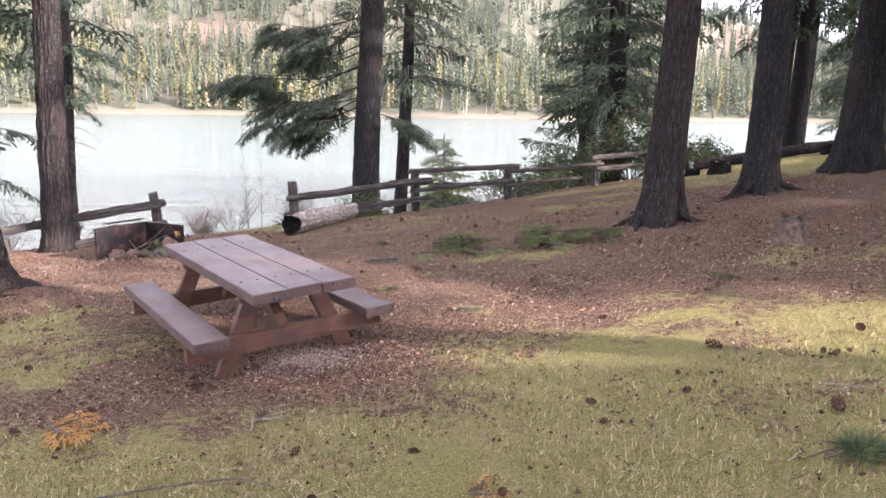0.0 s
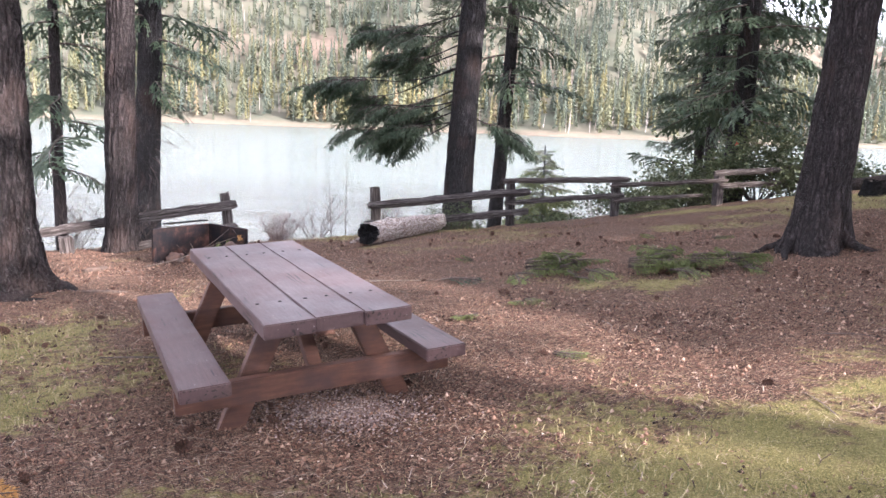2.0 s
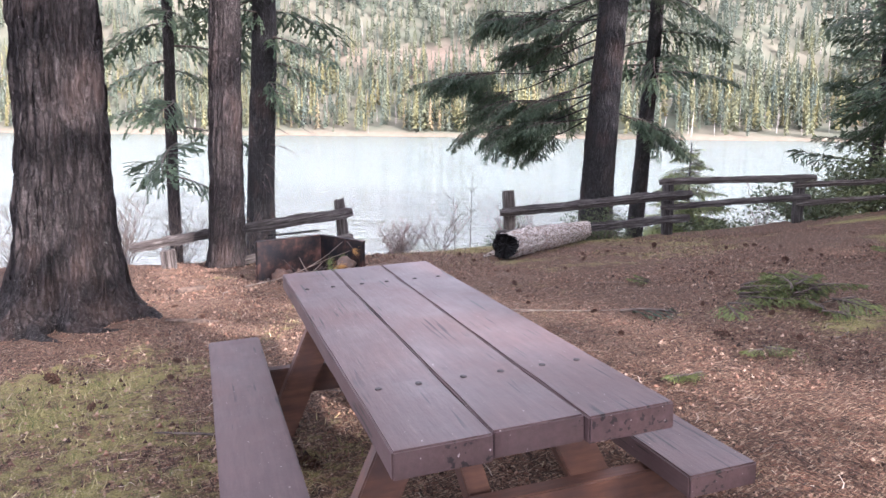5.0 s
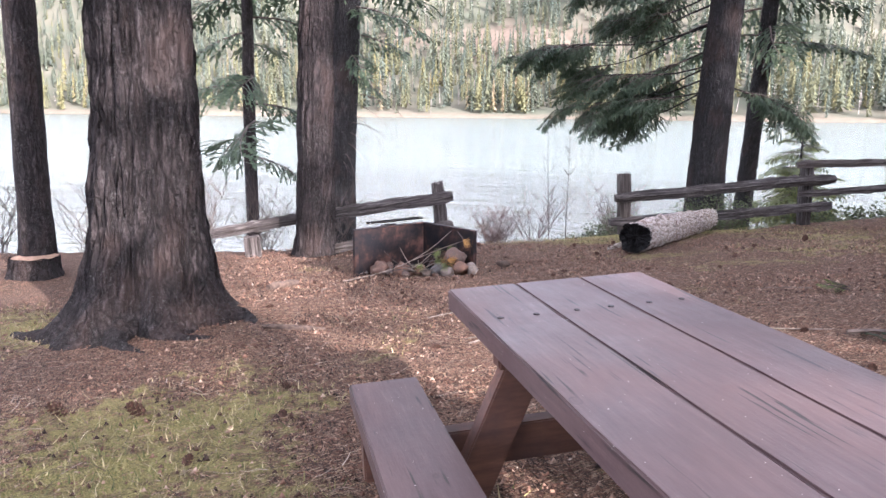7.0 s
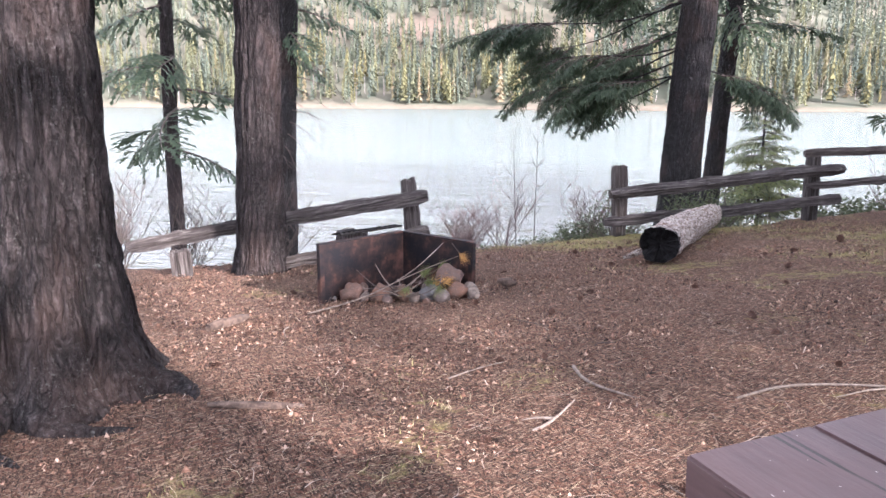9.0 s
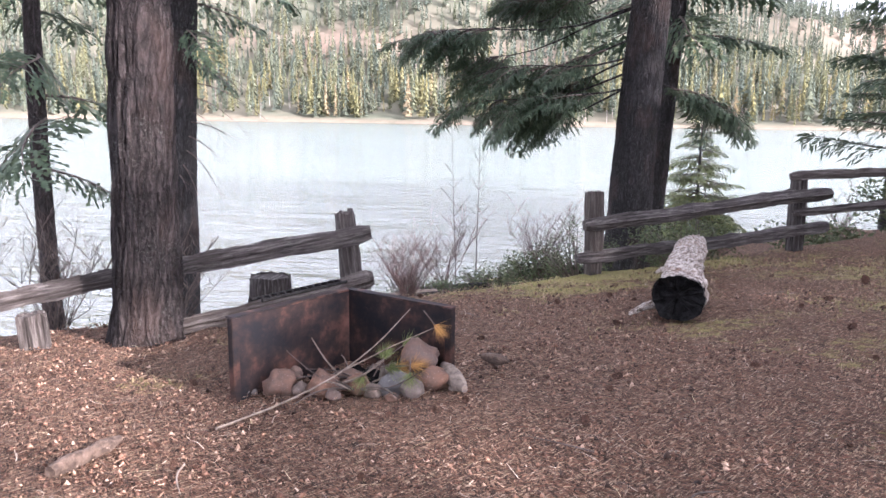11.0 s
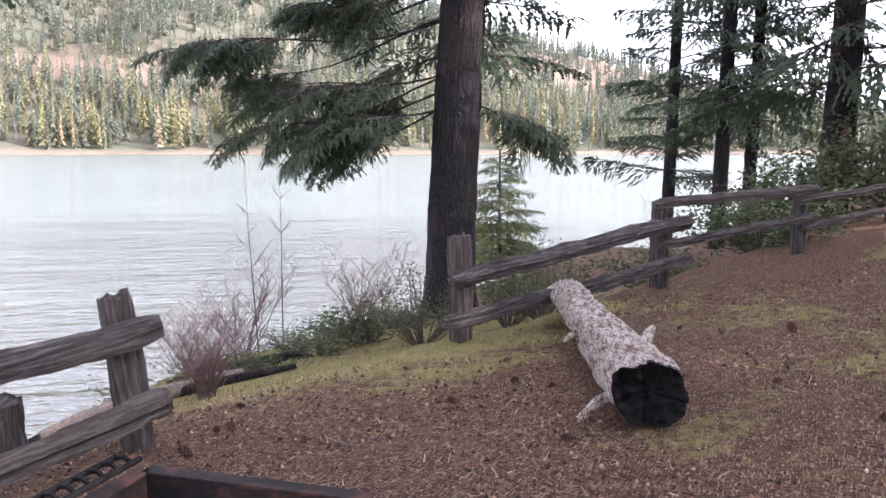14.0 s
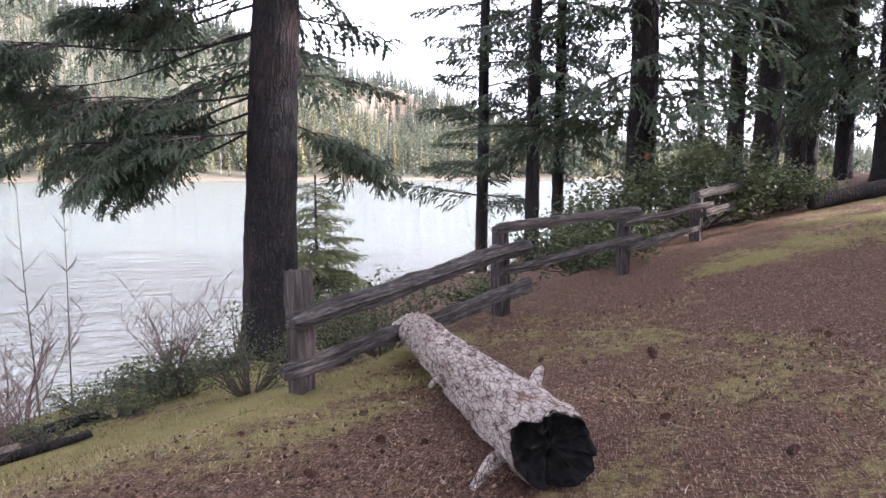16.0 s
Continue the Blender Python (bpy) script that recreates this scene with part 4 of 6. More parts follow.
# unseen firs added uphill so that their crowns shade the clearing
SHADE_GRP = "firs of the uphill wood"
SHADERS = []
for k in range(3):
    SHADERS.append(tree(30.0 + 4 * k, -20.0 - 5 * k, 0.3, 19, ring_specs(3.0 + k, 18, 66, 3.3, (0, 0), 80 + k, (-0.25, 0.1), 24), "unseen fir added uphill to shade the clearing", (0, 0), 0.08, 5, 90 + k, BARK_DARK, 12, 14, units=LITE_BOUGHS, group=SHADE_GRP))
rs_w = np.random.default_rng(5)
placed = []
# strips left unplanted so sun streaks reach chosen ground: x, y, half width
SUN_GAPS = ((3.4, 5.3, 3.0), (1.0, 13.6, 1.8), (8.2, 18.0, 2.2), (-5.5, 9.55, 0.5))
for n in range(900):
    x, y = rs_w.uniform(7.5, 40), rs_w.uniform(-22, 13)
    if math.degrees(math.atan2(x, y)) < 44 or math.degrees(math.atan2(x + 4.9, y - 10.9)) < 66 or len(placed) >= 54:
        continue
    if all(math.hypot(x - a, y - c) > 2.9 for a, c in placed) and all(abs((x - a) * 0.482 + (y - c) * 0.876) > w for a, c, w in SUN_GAPS):
        placed.append((x, y))
        copy_thing(SHADERS[n % 3], pose(x, y, gz(x, y), 0, 0, 50 * n))
# unseen, added: high crown blocks sun past the table, lower rays pass beneath
tree(8.8, 1.5, 0.24, 19, ring_specs(4.8, 18, 46, 2.0, (0, 0), 85, (-0.15, 0.15), 24), "unseen high-crowned fir added to shade the ground past the table", (0, 0), 0.08, 5, 96, BARK_DARK, 12, 14, units=LITE_BOUGHS, group=SHADE_GRP)


def root(parent, az, reach, r, seed, label=""):
    """A surface root that leaves the trunk and dives into the ground."""
    o = parent.matrix_basis.translation
    pts, rad = [], []
    for i in range(9):
        u = i / 8
        a = az + 0.35 * math.sin(u * 3 + seed)
        d = 0.25 + reach * u
        x, y = o.x + math.cos(a) * d, o.y + math.sin(a) * d
        pts.append(Vector((x - o.x, y - o.y, gz(x, y) - o.z + 0.18 * (1 - u) ** 3 + 0.02 - 0.06 * u)))
        rad.append(r * (1 - 0.72 * u))
    v, f = tube(pts, rad, 12)
    v = [tuple(Vector(q) + noise.noise_vector(Vector(q) * 7 + Vector((seed, 0, 0))) * 0.03) for q in v]
    part("root", mesh_of("root", v, f, BARK, True), parent, label)


for k, (az, reach, r) in enumerate(((-0.1, 0.85, 0.17), (0.5, 0.7, 0.14), (-0.9, 0.8, 0.17), (-1.7, 0.65, 0.15), (-2.4, 0.85, 0.16), (2.9, 0.8, 0.15), (-0.5, 0.8, 0.13))):
    root(BIG, az, reach, r, k * 1.7)
for trunk_of in (TREE_A, TREE_B):
    for k, (az, reach, r) in enumerate(((-0.4, 0.6, 0.07), (-2.7, 0.55, 0.06), (-1.5, 0.4, 0.07), (3.3, 0.7, 0.05), (0.3, 0.8, 0.05))):
        root(trunk_of, az, reach, r, k * 2.3 + trunk_of.location.x)

# ---- fence ----


def rail_mesh(a, b, r0, r1, seed, mat=None):
    a, b = Vector(a), Vector(b)
    L = (b - a).length
    n, sides = 64, 14
    rs = np.random.default_rng(int(abs(seed) * 100))
    rows, verts, faces = n + 1, [], []
    prof = [rs.uniform(0.75, 1.15) * (1.15 if k % 3 == 0 else 0.9) for k in range(sides)]
    knots = [(rs.uniform(0.05, 0.95), rs.uniform(0, 6.28), rs.uniform(0.1, 0.35)) for k in range(5)]
    for i in range(rows):
        t = i / n
        r = r0 + (r1 - r0) * t
        end = 1.0 - 0.3 * max(0, 1 - min(t, 1 - t) * 30)
        dx = 0.03 * math.sin(3 * t + seed) + 0.02 * noise.noise(Vector((t * 6, seed, 1)))
        dz = 0.018 * math.sin(3.2 * t + seed * 2) + 0.016 * noise.noise(Vector((t * 5, seed, 4)))
        for k in range(sides):
            w = 2 * math.pi * k / sides
            q = r * end * prof[k] * (1 + 0.22 * noise.noise(Vector((k * 1.7, t * 9, seed))) + 0.16 * noise.noise(Vector((k * 2.9, t * 34, seed))))
            for kt, kw, kh in knots:
                q += r * kh * math.exp(-((t - kt) * L / 0.06) ** 2) * max(0, math.cos(w - kw)) ** 2
            verts.append((dx + q * math.cos(w) * 0.8, t * L, dz + q * math.sin(w)))
    for i in range(n):
        for k in range(sides):
            k2 = (k + 1) % sides
            faces.append((i * sides + k, i * sides + k2, (i + 1) * sides + k2, (i + 1) * sides + k))
    faces.append(tuple(range(sides))[::-1])
    faces.append(tuple(n * sides + k for k in range(sides)))
    me = mesh_of("rail", verts, faces, mat or GREY_WOOD)
    d = (b - a).normalized()
    return me, Matrix.Translation(a) @ d.to_track_quat("Y", "Z").to_matrix().to_4x4()


def post_mesh(w, d, h, seed, lean=(0, 0)):
    bm = bmesh.new()
    bmesh.ops.create_cube(bm, size=1)
    bmesh.ops.scale(bm, vec=(w, h, d), verts=bm.verts)
    bmesh.ops.subdivide_edges(bm, edges=bm.edges[:], cuts=5, use_grid_fill=True)
    for v in bm.verts:
        v.co += noise.noise_vector(Vector((v.co.x * 14 + seed, v.co.y * 2.0, v.co.z * 14))) * 0.032
        if v.co.y > h * 0.48:
            v.co.y += 0.05 * noise.noise(Vector((v.co.x * 25 + seed, v.co.z * 25, seed)))
    bm.transform(Matrix.Rotation(radians(90), 4, "X") @ Matrix.Translation((0, h / 2, 0)))
    me = bm_mesh("post", bm, GREY_POST)
    return me


FENCE_YAW = 31.0


def fence(posts, rails, label, group="split rail fence"):
    x0, y0 = posts[0][:2]
    f = thing("split_rail_fence", pose(x0, y0, gz(x0, y0)), label, "fence", group)
    inv = f.matrix_basis.inverted()
    for k, (x, y, top, w, lx, ly) in enumerate(posts):
        base = gz(x, y) - 0.25
        part("post", post_mesh(w, w * 0.8, top - base, 3.1 * k + x, ), f, "", inv @ pose(x, y, base, lx, ly, FENCE_YAW + 5 * math.sin(k * 3)))
    for k, (a, b, r0, r1) in enumerate(rails):
        me, m = rail_mesh(a, b, r0, r1, k * 2.3 + a[0])
        part("rail", me, f, "", inv @ m)
    return f


fence([(-8.22, 13.08, -1.0, 0.20, 0, -3), (-5.94, 14.64, -0.26, 0.165, 2, -6)],
      [((-8.95, 13.05, -1.02), (-5.78, 14.52, -0.42), 0.075, 0.085), ((-7.25, 13.5, -1.17), (-5.72, 14.42, -0.86), 0.06, 0.085)],
      "collapsed split rail fence section of weathered grey cedar")
fence([(-3.6, 16.52, -0.19, 0.17, 2, -3), (-0.92, 18.15, -0.05, 0.17, 0, -1), (1.42, 18.95, 0.04, 0.16, 0, 0), (3.95, 20.25, 0.24, 0.2, 0, 0), (6.5, 21.6, 0.5, 0.22, 0, 0)],
      [((-3.75, 16.32, -0.54), (-0.5, 18.22, -0.30), 0.085, 0.09), ((-3.8, 16.28, -0.93), (-0.55, 18.2, -0.72), 0.07, 0.075),
       ((-1.1, 17.95, -0.07), (1.7, 19.0, 0.06), 0.06, 0.07), ((-1.05, 17.9, -0.52), (1.6, 18.85, -0.33), 0.05, 0.06),
       ((1.3, 18.75, -0.12), (4.1, 20.1, 0.08), 0.06, 0.06), ((1.35, 18.75, -0.45), (3.5, 19.7, -0.28), 0.06, 0.04),
       ((3.8, 20.05, 0.22), (6.9, 21.65, 0.44), 0.07, 0.08), ((3.9, 20.05, -0.1), (6.9, 21.7, 0.12), 0.06, 0.07)],
      "split rail fence of weathered grey cedar along the bank")

# ---- picnic table ----


def picnic_table():
    t = thing("picnic_table", pose(-1.9, 6.80, 0.04, 0, -2.3, 36.6) , "heavy brown-painted wooden picnic table with attached benches", "picnic table")
    L, T = 2.54, 0.088
    for k, v in enumerate((-0.302, 0.0, 0.302)):
        part("plank", box_mesh("plank", (0.298, L - 0.02 * (k == 1), T), PAINT, 0.006, Matrix.Translation((v, 0.01 * (k == 1), -T / 2)), 0.003, 14), t)
    for v in (-0.76, 0.76):
        part("bench_plank", box_mesh("bench_plank", (0.285, 2.34, 0.085), PAINT, 0.007, Matrix.Translation((v, 0.03, -0.345 - 0.0425)), 0.003, 14), t)
    for u in (-0.86, 0.86):
        s = -1 if u < 0 else 1
        part("bench_beam", box_mesh("bench_beam", (1.80, 0.075, 0.155), STAIN, 0.006, Matrix.Translation((0, u, -0.435 - 0.0775)), 0.002, 6), t, "reddish stained cross beam")
        part("top_cleat", box_mesh("top_cleat", (0.80, 0.075, 0.09), STAIN, 0.006, Matrix.Translation((0, u - s * 0.08, -T - 0.047)), 0.001), t)
        for v in (-1, 1):
            m = Matrix.Translation((v * 0.43, u - s * 0.078, -0.47)) @ Matrix.Rotation(radians(-v * 25), 4, "Y")
            part("leg", box_mesh("leg", (0.15, 0.075, 0.84), STAIN, 0.006, m, 0.002), t)
        m = Matrix.Translation((0, u - s * 0.36, -0.31)) @ Matrix.Rotation(radians(s * 50), 4, "X")
        part("brace", box_mesh("brace", (0.09, 0.075, 0.62), STAIN, 0.005, m, 0.002), t)
    bolt = mesh_of("bolt", *tube([(0, 0, -0.002), (0, 0, 0.002), (0, 0, 0.004)], [0.012, 0.012, 0.007], 10), BOLT)
    for v in (-0.302, 0.0, 0.302):
        for u in (-0.80, 0.80):
            for d in (-0.07, 0.07):
                part("bolt", bolt, t, "", Matrix.Translation((v + d, u, 0.001)))
    return t


picnic_table()

# ---- fire box ----


def fire_box():
    gl, gc, gr = Vector((-5.93, 11.92, 0)), Vector((-5.46, 12.77, 0)), Vector((-4.68, 12.43, 0))
    f = thing("fire_box", pose(gc.x, gc.y, gz(gc.x, gc.y)), "open corner fire box of sooty rusted steel plate", "fire pit")
    inv = f.matrix_basis.inverted()
    for a, b in ((gl, gc), (gc, gr)):
        d = b - a
        L = d.length
        mid = (a + b) / 2
        yaw = math.degrees(math.atan2(d.y, d.x))
        zt = -0.578
        base = gz(mid.x, mid.y) - 0.08
        part("plate", box_mesh("plate", (L, 0.012, zt - base), STEEL, 0.002), f, "", inv @ pose(mid.x, mid.y, (zt + base) / 2, 0, 0, yaw))
        part("top_lip", box_mesh("top_lip", (L + 0.03, 0.07, 0.012), STEEL, 0.003), f, "", inv @ pose(mid.x, mid.y, zt + 0.006, 0, 0, yaw) @ Matrix.Translation((0, 0.02, 0)))
    for e in (gl, gr):
        base = gz(e.x, e.y) - 0.08
        part("end_lip", box_mesh("end_lip", (0.05, 0.05, -0.57 - base), STEEL, 0.004), f, "", inv @ pose(e.x, e.y, (-0.57 + base) / 2, 0, 0, 61))
    # folded cooking grate on the left plate
    d = (gc - gl).normalized()
    side = Vector((-d.y, d.x, 0))
    a, b = gl + d * 0.22, gl + d * 0.95
    pcs = []
    for off, z in ((0.0, -0.51), (0.11, -0.52)):
        pts = [a + side * off + Vector((0, 0, z)), b + side * off + Vector((0, 0, z))]
        pcs.append(tube(pts, [0.011, 0.011], 6))
    for k in range(12):
        p = a + (b - a) * (k + 0.3) / 12
        q = p + d * 0.03
        pcs.append(tube([p + Vector((0, 0, -0.51)), p + d * 0.02 + side * 0.055 + Vector((0, 0, -0.505)), q + side * 0.11 + Vector((0, 0, -0.52))], [0.009] * 3, 5))
    v, fc = joined(pcs)
    o = f.matrix_basis.translation
    part("grate", mesh_of("grate", np.array(v) - np.array(o), fc, CHAR), f, "folded black iron cooking grate")


fire_box()


def stone_mesh(seed, sx, sy, sz, mat=None):
    bm = bmesh.new()
    bmesh.ops.create_icosphere(bm, subdivisions=3, radius=0.5)
    for v in bm.verts:
        d = noise.noise(v.co * 2.4 + Vector((seed, 0, 0))) * 0.24 + noise.noise(v.co * 5 + Vector((0, seed, 0))) * 0.07
        v.co += v.co.normalized() * d
        v.co.x *= sx
        v.co.y *= sy
        v.co.z *= sz
    return bm_mesh("stone", bm, mat or STONE, True)


STONES = ((-5.93, 12.06, 0.15, 0), (-5.70, 12.08, 0.2, 0), (-5.57, 12.07, 0.1, 0), (-5.43, 12.1, 0.19, 0), (-5.2, 12.1, 0.16, 0), (-5.09, 12.03, 0.11, 0), (-4.97, 12.12, 0.19, 0), (-4.85, 12.04, 0.14, 0),
          (-4.74, 12.19, 0.2, 0), (-4.66, 12.3, 0.13, 0), (-4.84, 12.3, 0.25, 0.1), (-5.68, 12.25, 0.1, 0.04), (-5.3, 12.28, 0.13, 0), (-5.05, 12.3, 0.13, 0.03), (-4.95, 11.95, 0.07, 0), (-5.33, 11.98, 0.09, 0), (-4.6, 12.12, 0.06, 0))
for k, (x, y, s, up) in enumerate(STONES):
    st = new("stone", stone_mesh(k * 3.7, s * 1.15, s, s * 0.8))
    st.matrix_basis = pose(x, y, gz(x, y) + s * 0.28 + up, 10 * math.sin(k), 8 * math.cos(k * 2), k * 47)
    tagged(st, "rounded river stone edging the fire box", "stone", "stones round the fire box")

# ---- fallen log ----


def fallen_log():
    a, b = Vector((-3.08, 13.74, -0.735)), Vector((-2.38, 17.25, -0.90))
    L = (b - a).length
    rot = (b - a).to_track_quat("Y", "Z").to_matrix().to_4x4()
    t = thing("fallen_log", Matrix.Translation(a) @ rot, "fallen log with pale flaking bark and a charred end", "log")
    n, sides = 150, 72
    hs, th = np.linspace(0, L, n), np.linspace(0, 2 * np.pi, sides, endpoint=False)
    H, T = np.meshgrid(hs, th, indexing="ij")
    p = np.stack([np.cos(T) * 2.0, H * 2.6, np.sin(T) * 2.0], -1).reshape(-1, 3)
    flakes = np.floor(lattice(p * (2.6, 1.5, 2.6), 61) * 5).reshape(H.shape) / 5
    lump = np.stack([np.cos(T) * 1.1, H * 0.9, np.sin(T) * 1.1], -1).reshape(-1, 3)
    r = 0.196 - 0.035 * H / L + (flakes - 0.4) * 0.032 + (lattice(p * 4, 62).reshape(H.shape) - 0.5) * 0.026 + (lattice(lump, 63).reshape(H.shape) - 0.5) * 0.075
    worn = 0.65 * np.exp(-H / 0.06)
    r = r * (1 - worn) + (0.19 + 0.02 * np.cos(2 * T + 0.6)) * worn
    ragged = lattice(np.stack([np.cos(T) * 2.4, np.sin(T) * 2.4, 0 * T], -1).reshape(-1, 3), 64).reshape(H.shape) + 0.5 * lattice(np.stack([np.cos(T) * 7, np.sin(T) * 7, 0 * T], -1).reshape(-1, 3), 65).reshape(H.shape)
    Hj = H + (ragged - 0.7) * 0.17 * np.exp(-H / 0.12)
    idx = np.arange(n * sides).reshape(n, sides)
    nxt = np.roll(idx, -1, axis=1)
    faces = np.stack([idx[:-1], nxt[:-1], nxt[1:], idx[1:]], -1).reshape(-1, 4)
    body = np.stack([np.cos(T) * r, Hj, np.sin(T) * r], -1)
    part("bark", mesh_of("bark", body.reshape(-1, 3), faces[:, ::-1].copy(), LOG_BARK, False), t)
    for name, ring, mat, s in (("charred_end", body[0], CHAR, 1), ("far_end", body[-1], GREY_WOOD, -1)):
        # burnt hollow face that follows the ragged rim
        rings = [ring * (1.004, 1, 1.004) + (0, -0.004 * s, 0)]
        for j, (k, deep) in enumerate(((0.93, 0.005), (0.84, 0.03), (0.7, 0.05), (0.5, 0.045), (0.3, 0.06), (0.1, 0.05))):
            q = ring * (k, 1, k)
            q[:, 1] = ring[:, 1] * k + (1 - k) * ring[:, 1].mean() + s * deep + s * (lattice(q * 24 + 5, 70 + j) - 0.5) * 0.05
            rings.append(q)
        V = np.concatenate(rings)
        ix = np.arange(len(V)).reshape(len(rings), sides)
        nx2 = np.roll(ix, -1, axis=1)
        F = np.stack([ix[:-1], nx2[:-1], nx2[1:], ix[1:]], -1).reshape(-1, 4)
        F = [tuple(f) for f in (F if s > 0 else F[:, ::-1])] + [tuple(ix[-1]) if s > 0 else tuple(ix[-1][::-1])]
        part(name, mesh_of(name, V, F, mat), t, "blackened charred end" if s > 0 else "")
    # scorched edge of the bark
    rim = body[:4] * (1.01, 1, 1.01)
    jag = np.clip(ragged[0] * 1.1 - 0.25, 0.1, 0.9)[:, None]
    rim = np.stack([rim[0], rim[0] + (rim[2] - rim[0]) * jag])
    ix = np.arange(2 * sides).reshape(2, sides)
    nx2 = np.roll(ix, -1, axis=1)
    part("scorched_rim", mesh_of("scorched_rim", rim.reshape(-1, 3), np.stack([ix[:-1], ix[1:], nx2[1:], nx2[:-1]], -1).reshape(-1, 4), CHAR), t)
    for base, tip, r in (((-0.12, 0.35, -0.12), (-0.36, 0.10, -0.19), 0.035), ((-0.17, 1.6, -0.02), (-0.27, 1.5, -0.05), 0.025), ((0.1, 0.5, 0.17), (0.16, 0.55, 0.26), 0.03)):
        v, f = tube([base, tuple((Vector(base) + Vector(tip)) / 2 + Vector((0, 0, 0.02))), tip], [r * 1.3, r, r * 0.5], 8)
        part("branch_stub", mesh_of("branch_stub", v, f, LOG_BARK), t)
    return t


fallen_log()

# ---- bare shrubs, saplings and evergreen bushes ----


def twiggy(name, x, y, h, spread, stems, seed, mat, label, forks=5, r=0.008, group="bare shrubs"):
    rs = np.random.default_rng(seed)
    t = thing(name, pose(x, y, gz(x, y) - 0.03), label, "shrub", group)
    for s in range(stems):
        pcs = []
        a = rs.uniform(0, 6.28)
        out = spread * rs.uniform(0.3, 1.0)
        hh = h * rs.uniform(0.6, 1.05)
        pts = [Vector((0.1 * math.cos(a) * spread, 0.1 * math.sin(a) * spread, 0))]
        for i in range(1, 7):
            u = i / 6
            pts.append(Vector((math.cos(a) * out * u ** 1.2 + rs.normal(0, 0.02 * h), math.sin(a) * out * u ** 1.2 + rs.normal(0, 0.02 * h), hh * u)))
        pcs.append(tube(pts, [r * (1 - 0.8 * i / 6) for i in range(7)], 5, False))
        for f in range(forks):
            i = int(rs.integers(2, 6))
            p = pts[i]
            b = rs.uniform(0, 6.28)
            l = h * rs.uniform(0.12, 0.3)
            q = p + Vector((math.cos(b) * l * 0.6, math.sin(b) * l * 0.6, l * 0.8))
            pcs.append(tube([p, (p + q) / 2 + Vector((0, 0, 0.02)), q], [r * 0.45, r * 0.35, r * 0.15], 3, False))
            for g in range(2):
                b2 = b + rs.normal(0, 0.8)
                m = p + (q - p) * rs.uniform(0.3, 0.8)
                e = m + Vector((math.cos(b2), math.sin(b2), 1.1)) * l * 0.35
                pcs.append(tube([m, e], [r * 0.28, r * 0.12], 3, False))
        v, fc = joined(pcs)
        part("stem", mesh_of("stem", v, fc, mat), t)
    return t


def leaf_clump(name, x, y, radius, h, count, seed, label, mat=None, leaf=0.055, group="evergreen shrubs", stems=9):
    rs = np.random.default_rng(seed)
    t = thing(name, pose(x, y, gz(x, y) - 0.02), label, "shrub", group)
    tips, pcs = [], []
    for s in range(stems * 4):
        a, o = rs.uniform(0, 6.28), radius * math.sqrt(rs.random())
        top = Vector((o * math.cos(a), o * math.sin(a), h * rs.uniform(0.45, 1.0) * (1 - 0.45 * (o / radius) ** 2)))
        b = top * 0.15
        b.z = 0
        mid = (b + top) / 2 + Vector(rs.normal(0, 0.06 * radius, 3))
        tips += [(mid * 0.6 + top * 0.4), top, top, mid]
        pcs.append(tube([b, mid, top], [0.012, 0.008, 0.003], 4, False))
    v, f = joined(pcs)
    tagged(part("branchwood", mesh_of("branchwood", v, f, TWIG), t), kind="stuff")
    tri = []
    for n in range(count):
        c = tips[int(rs.integers(len(tips)))]
        p = np.array(c) + rs.normal(0, 0.11 * radius, 3)
        d = rs.normal(0, 1, 3)
        d[2] = abs(d[2]) * 0.5
        d /= np.linalg.norm(d)
        w = np.cross(d, rs.normal(0, 1, 3))
        w /= np.linalg.norm(w) + 1e-6
        l = leaf * rs.uniform(0.7, 1.4)
        tri += [(p, p + d * l * 0.5 + w * l * 0.22, p + d * l), (p, p + d * l, p + d * l * 0.5 - w * l * 0.22)]
    T = np.array(tri)
    tagged(part("foliage", mesh_of("foliage", T.reshape(-1, 3), np.arange(len(T) * 3).reshape(-1, 3), mat or SHRUB_LEAF), t), kind="stuff")
    return t


twiggy("bare_shrub", -6.0, 17.2, 0.95, 0.75, 80, 1, RED_TWIG, "dense reddish leafless shrub on the bank", 6, 0.005)


def sapling(x, y, h, seed, label):
    rs = np.random.default_rng(seed)
    t = thing("sapling", pose(x, y, gz(x, y) - 0.03), label, "sapling", "saplings")
    pts = [Vector((0.03 * math.sin(3 * u + seed) - 0.05 * u, 0.02 * u, h * u)) for u in np.linspace(0, 1, 12)]
    v, f = tube(pts, [0.012 * (1 - 0.85 * i / 11) for i in range(12)], 6, False)
    part("stem", mesh_of("stem", v, f, TWIG), t)
    for k in range(26):
        u = rs.uniform(0.12, 0.95)
        i = min(10, int(u * 11))
        p = pts[i]
        a, l = rs.uniform(0, 6.28), h * rs.uniform(0.08, 0.2) * (1.2 - u)
        q = p + Vector((math.cos(a) * l * 0.75, math.sin(a) * l * 0.75, l * 0.8))
        e = q + Vector((math.cos(a + 0.7) * l * 0.3, math.sin(a + 0.7) * l * 0.3, l * 0.4))
        pcs = [tube([p, (p + q) / 2 + Vector((0, 0, -0.01)), q], [0.0035, 0.0025, 0.0012], 3, False), tube([(p + q) / 2, e], [0.002, 0.001], 3, False)]
        v, f = joined(pcs)
        part("twig", mesh_of("twig", v, f, TWIG), t)


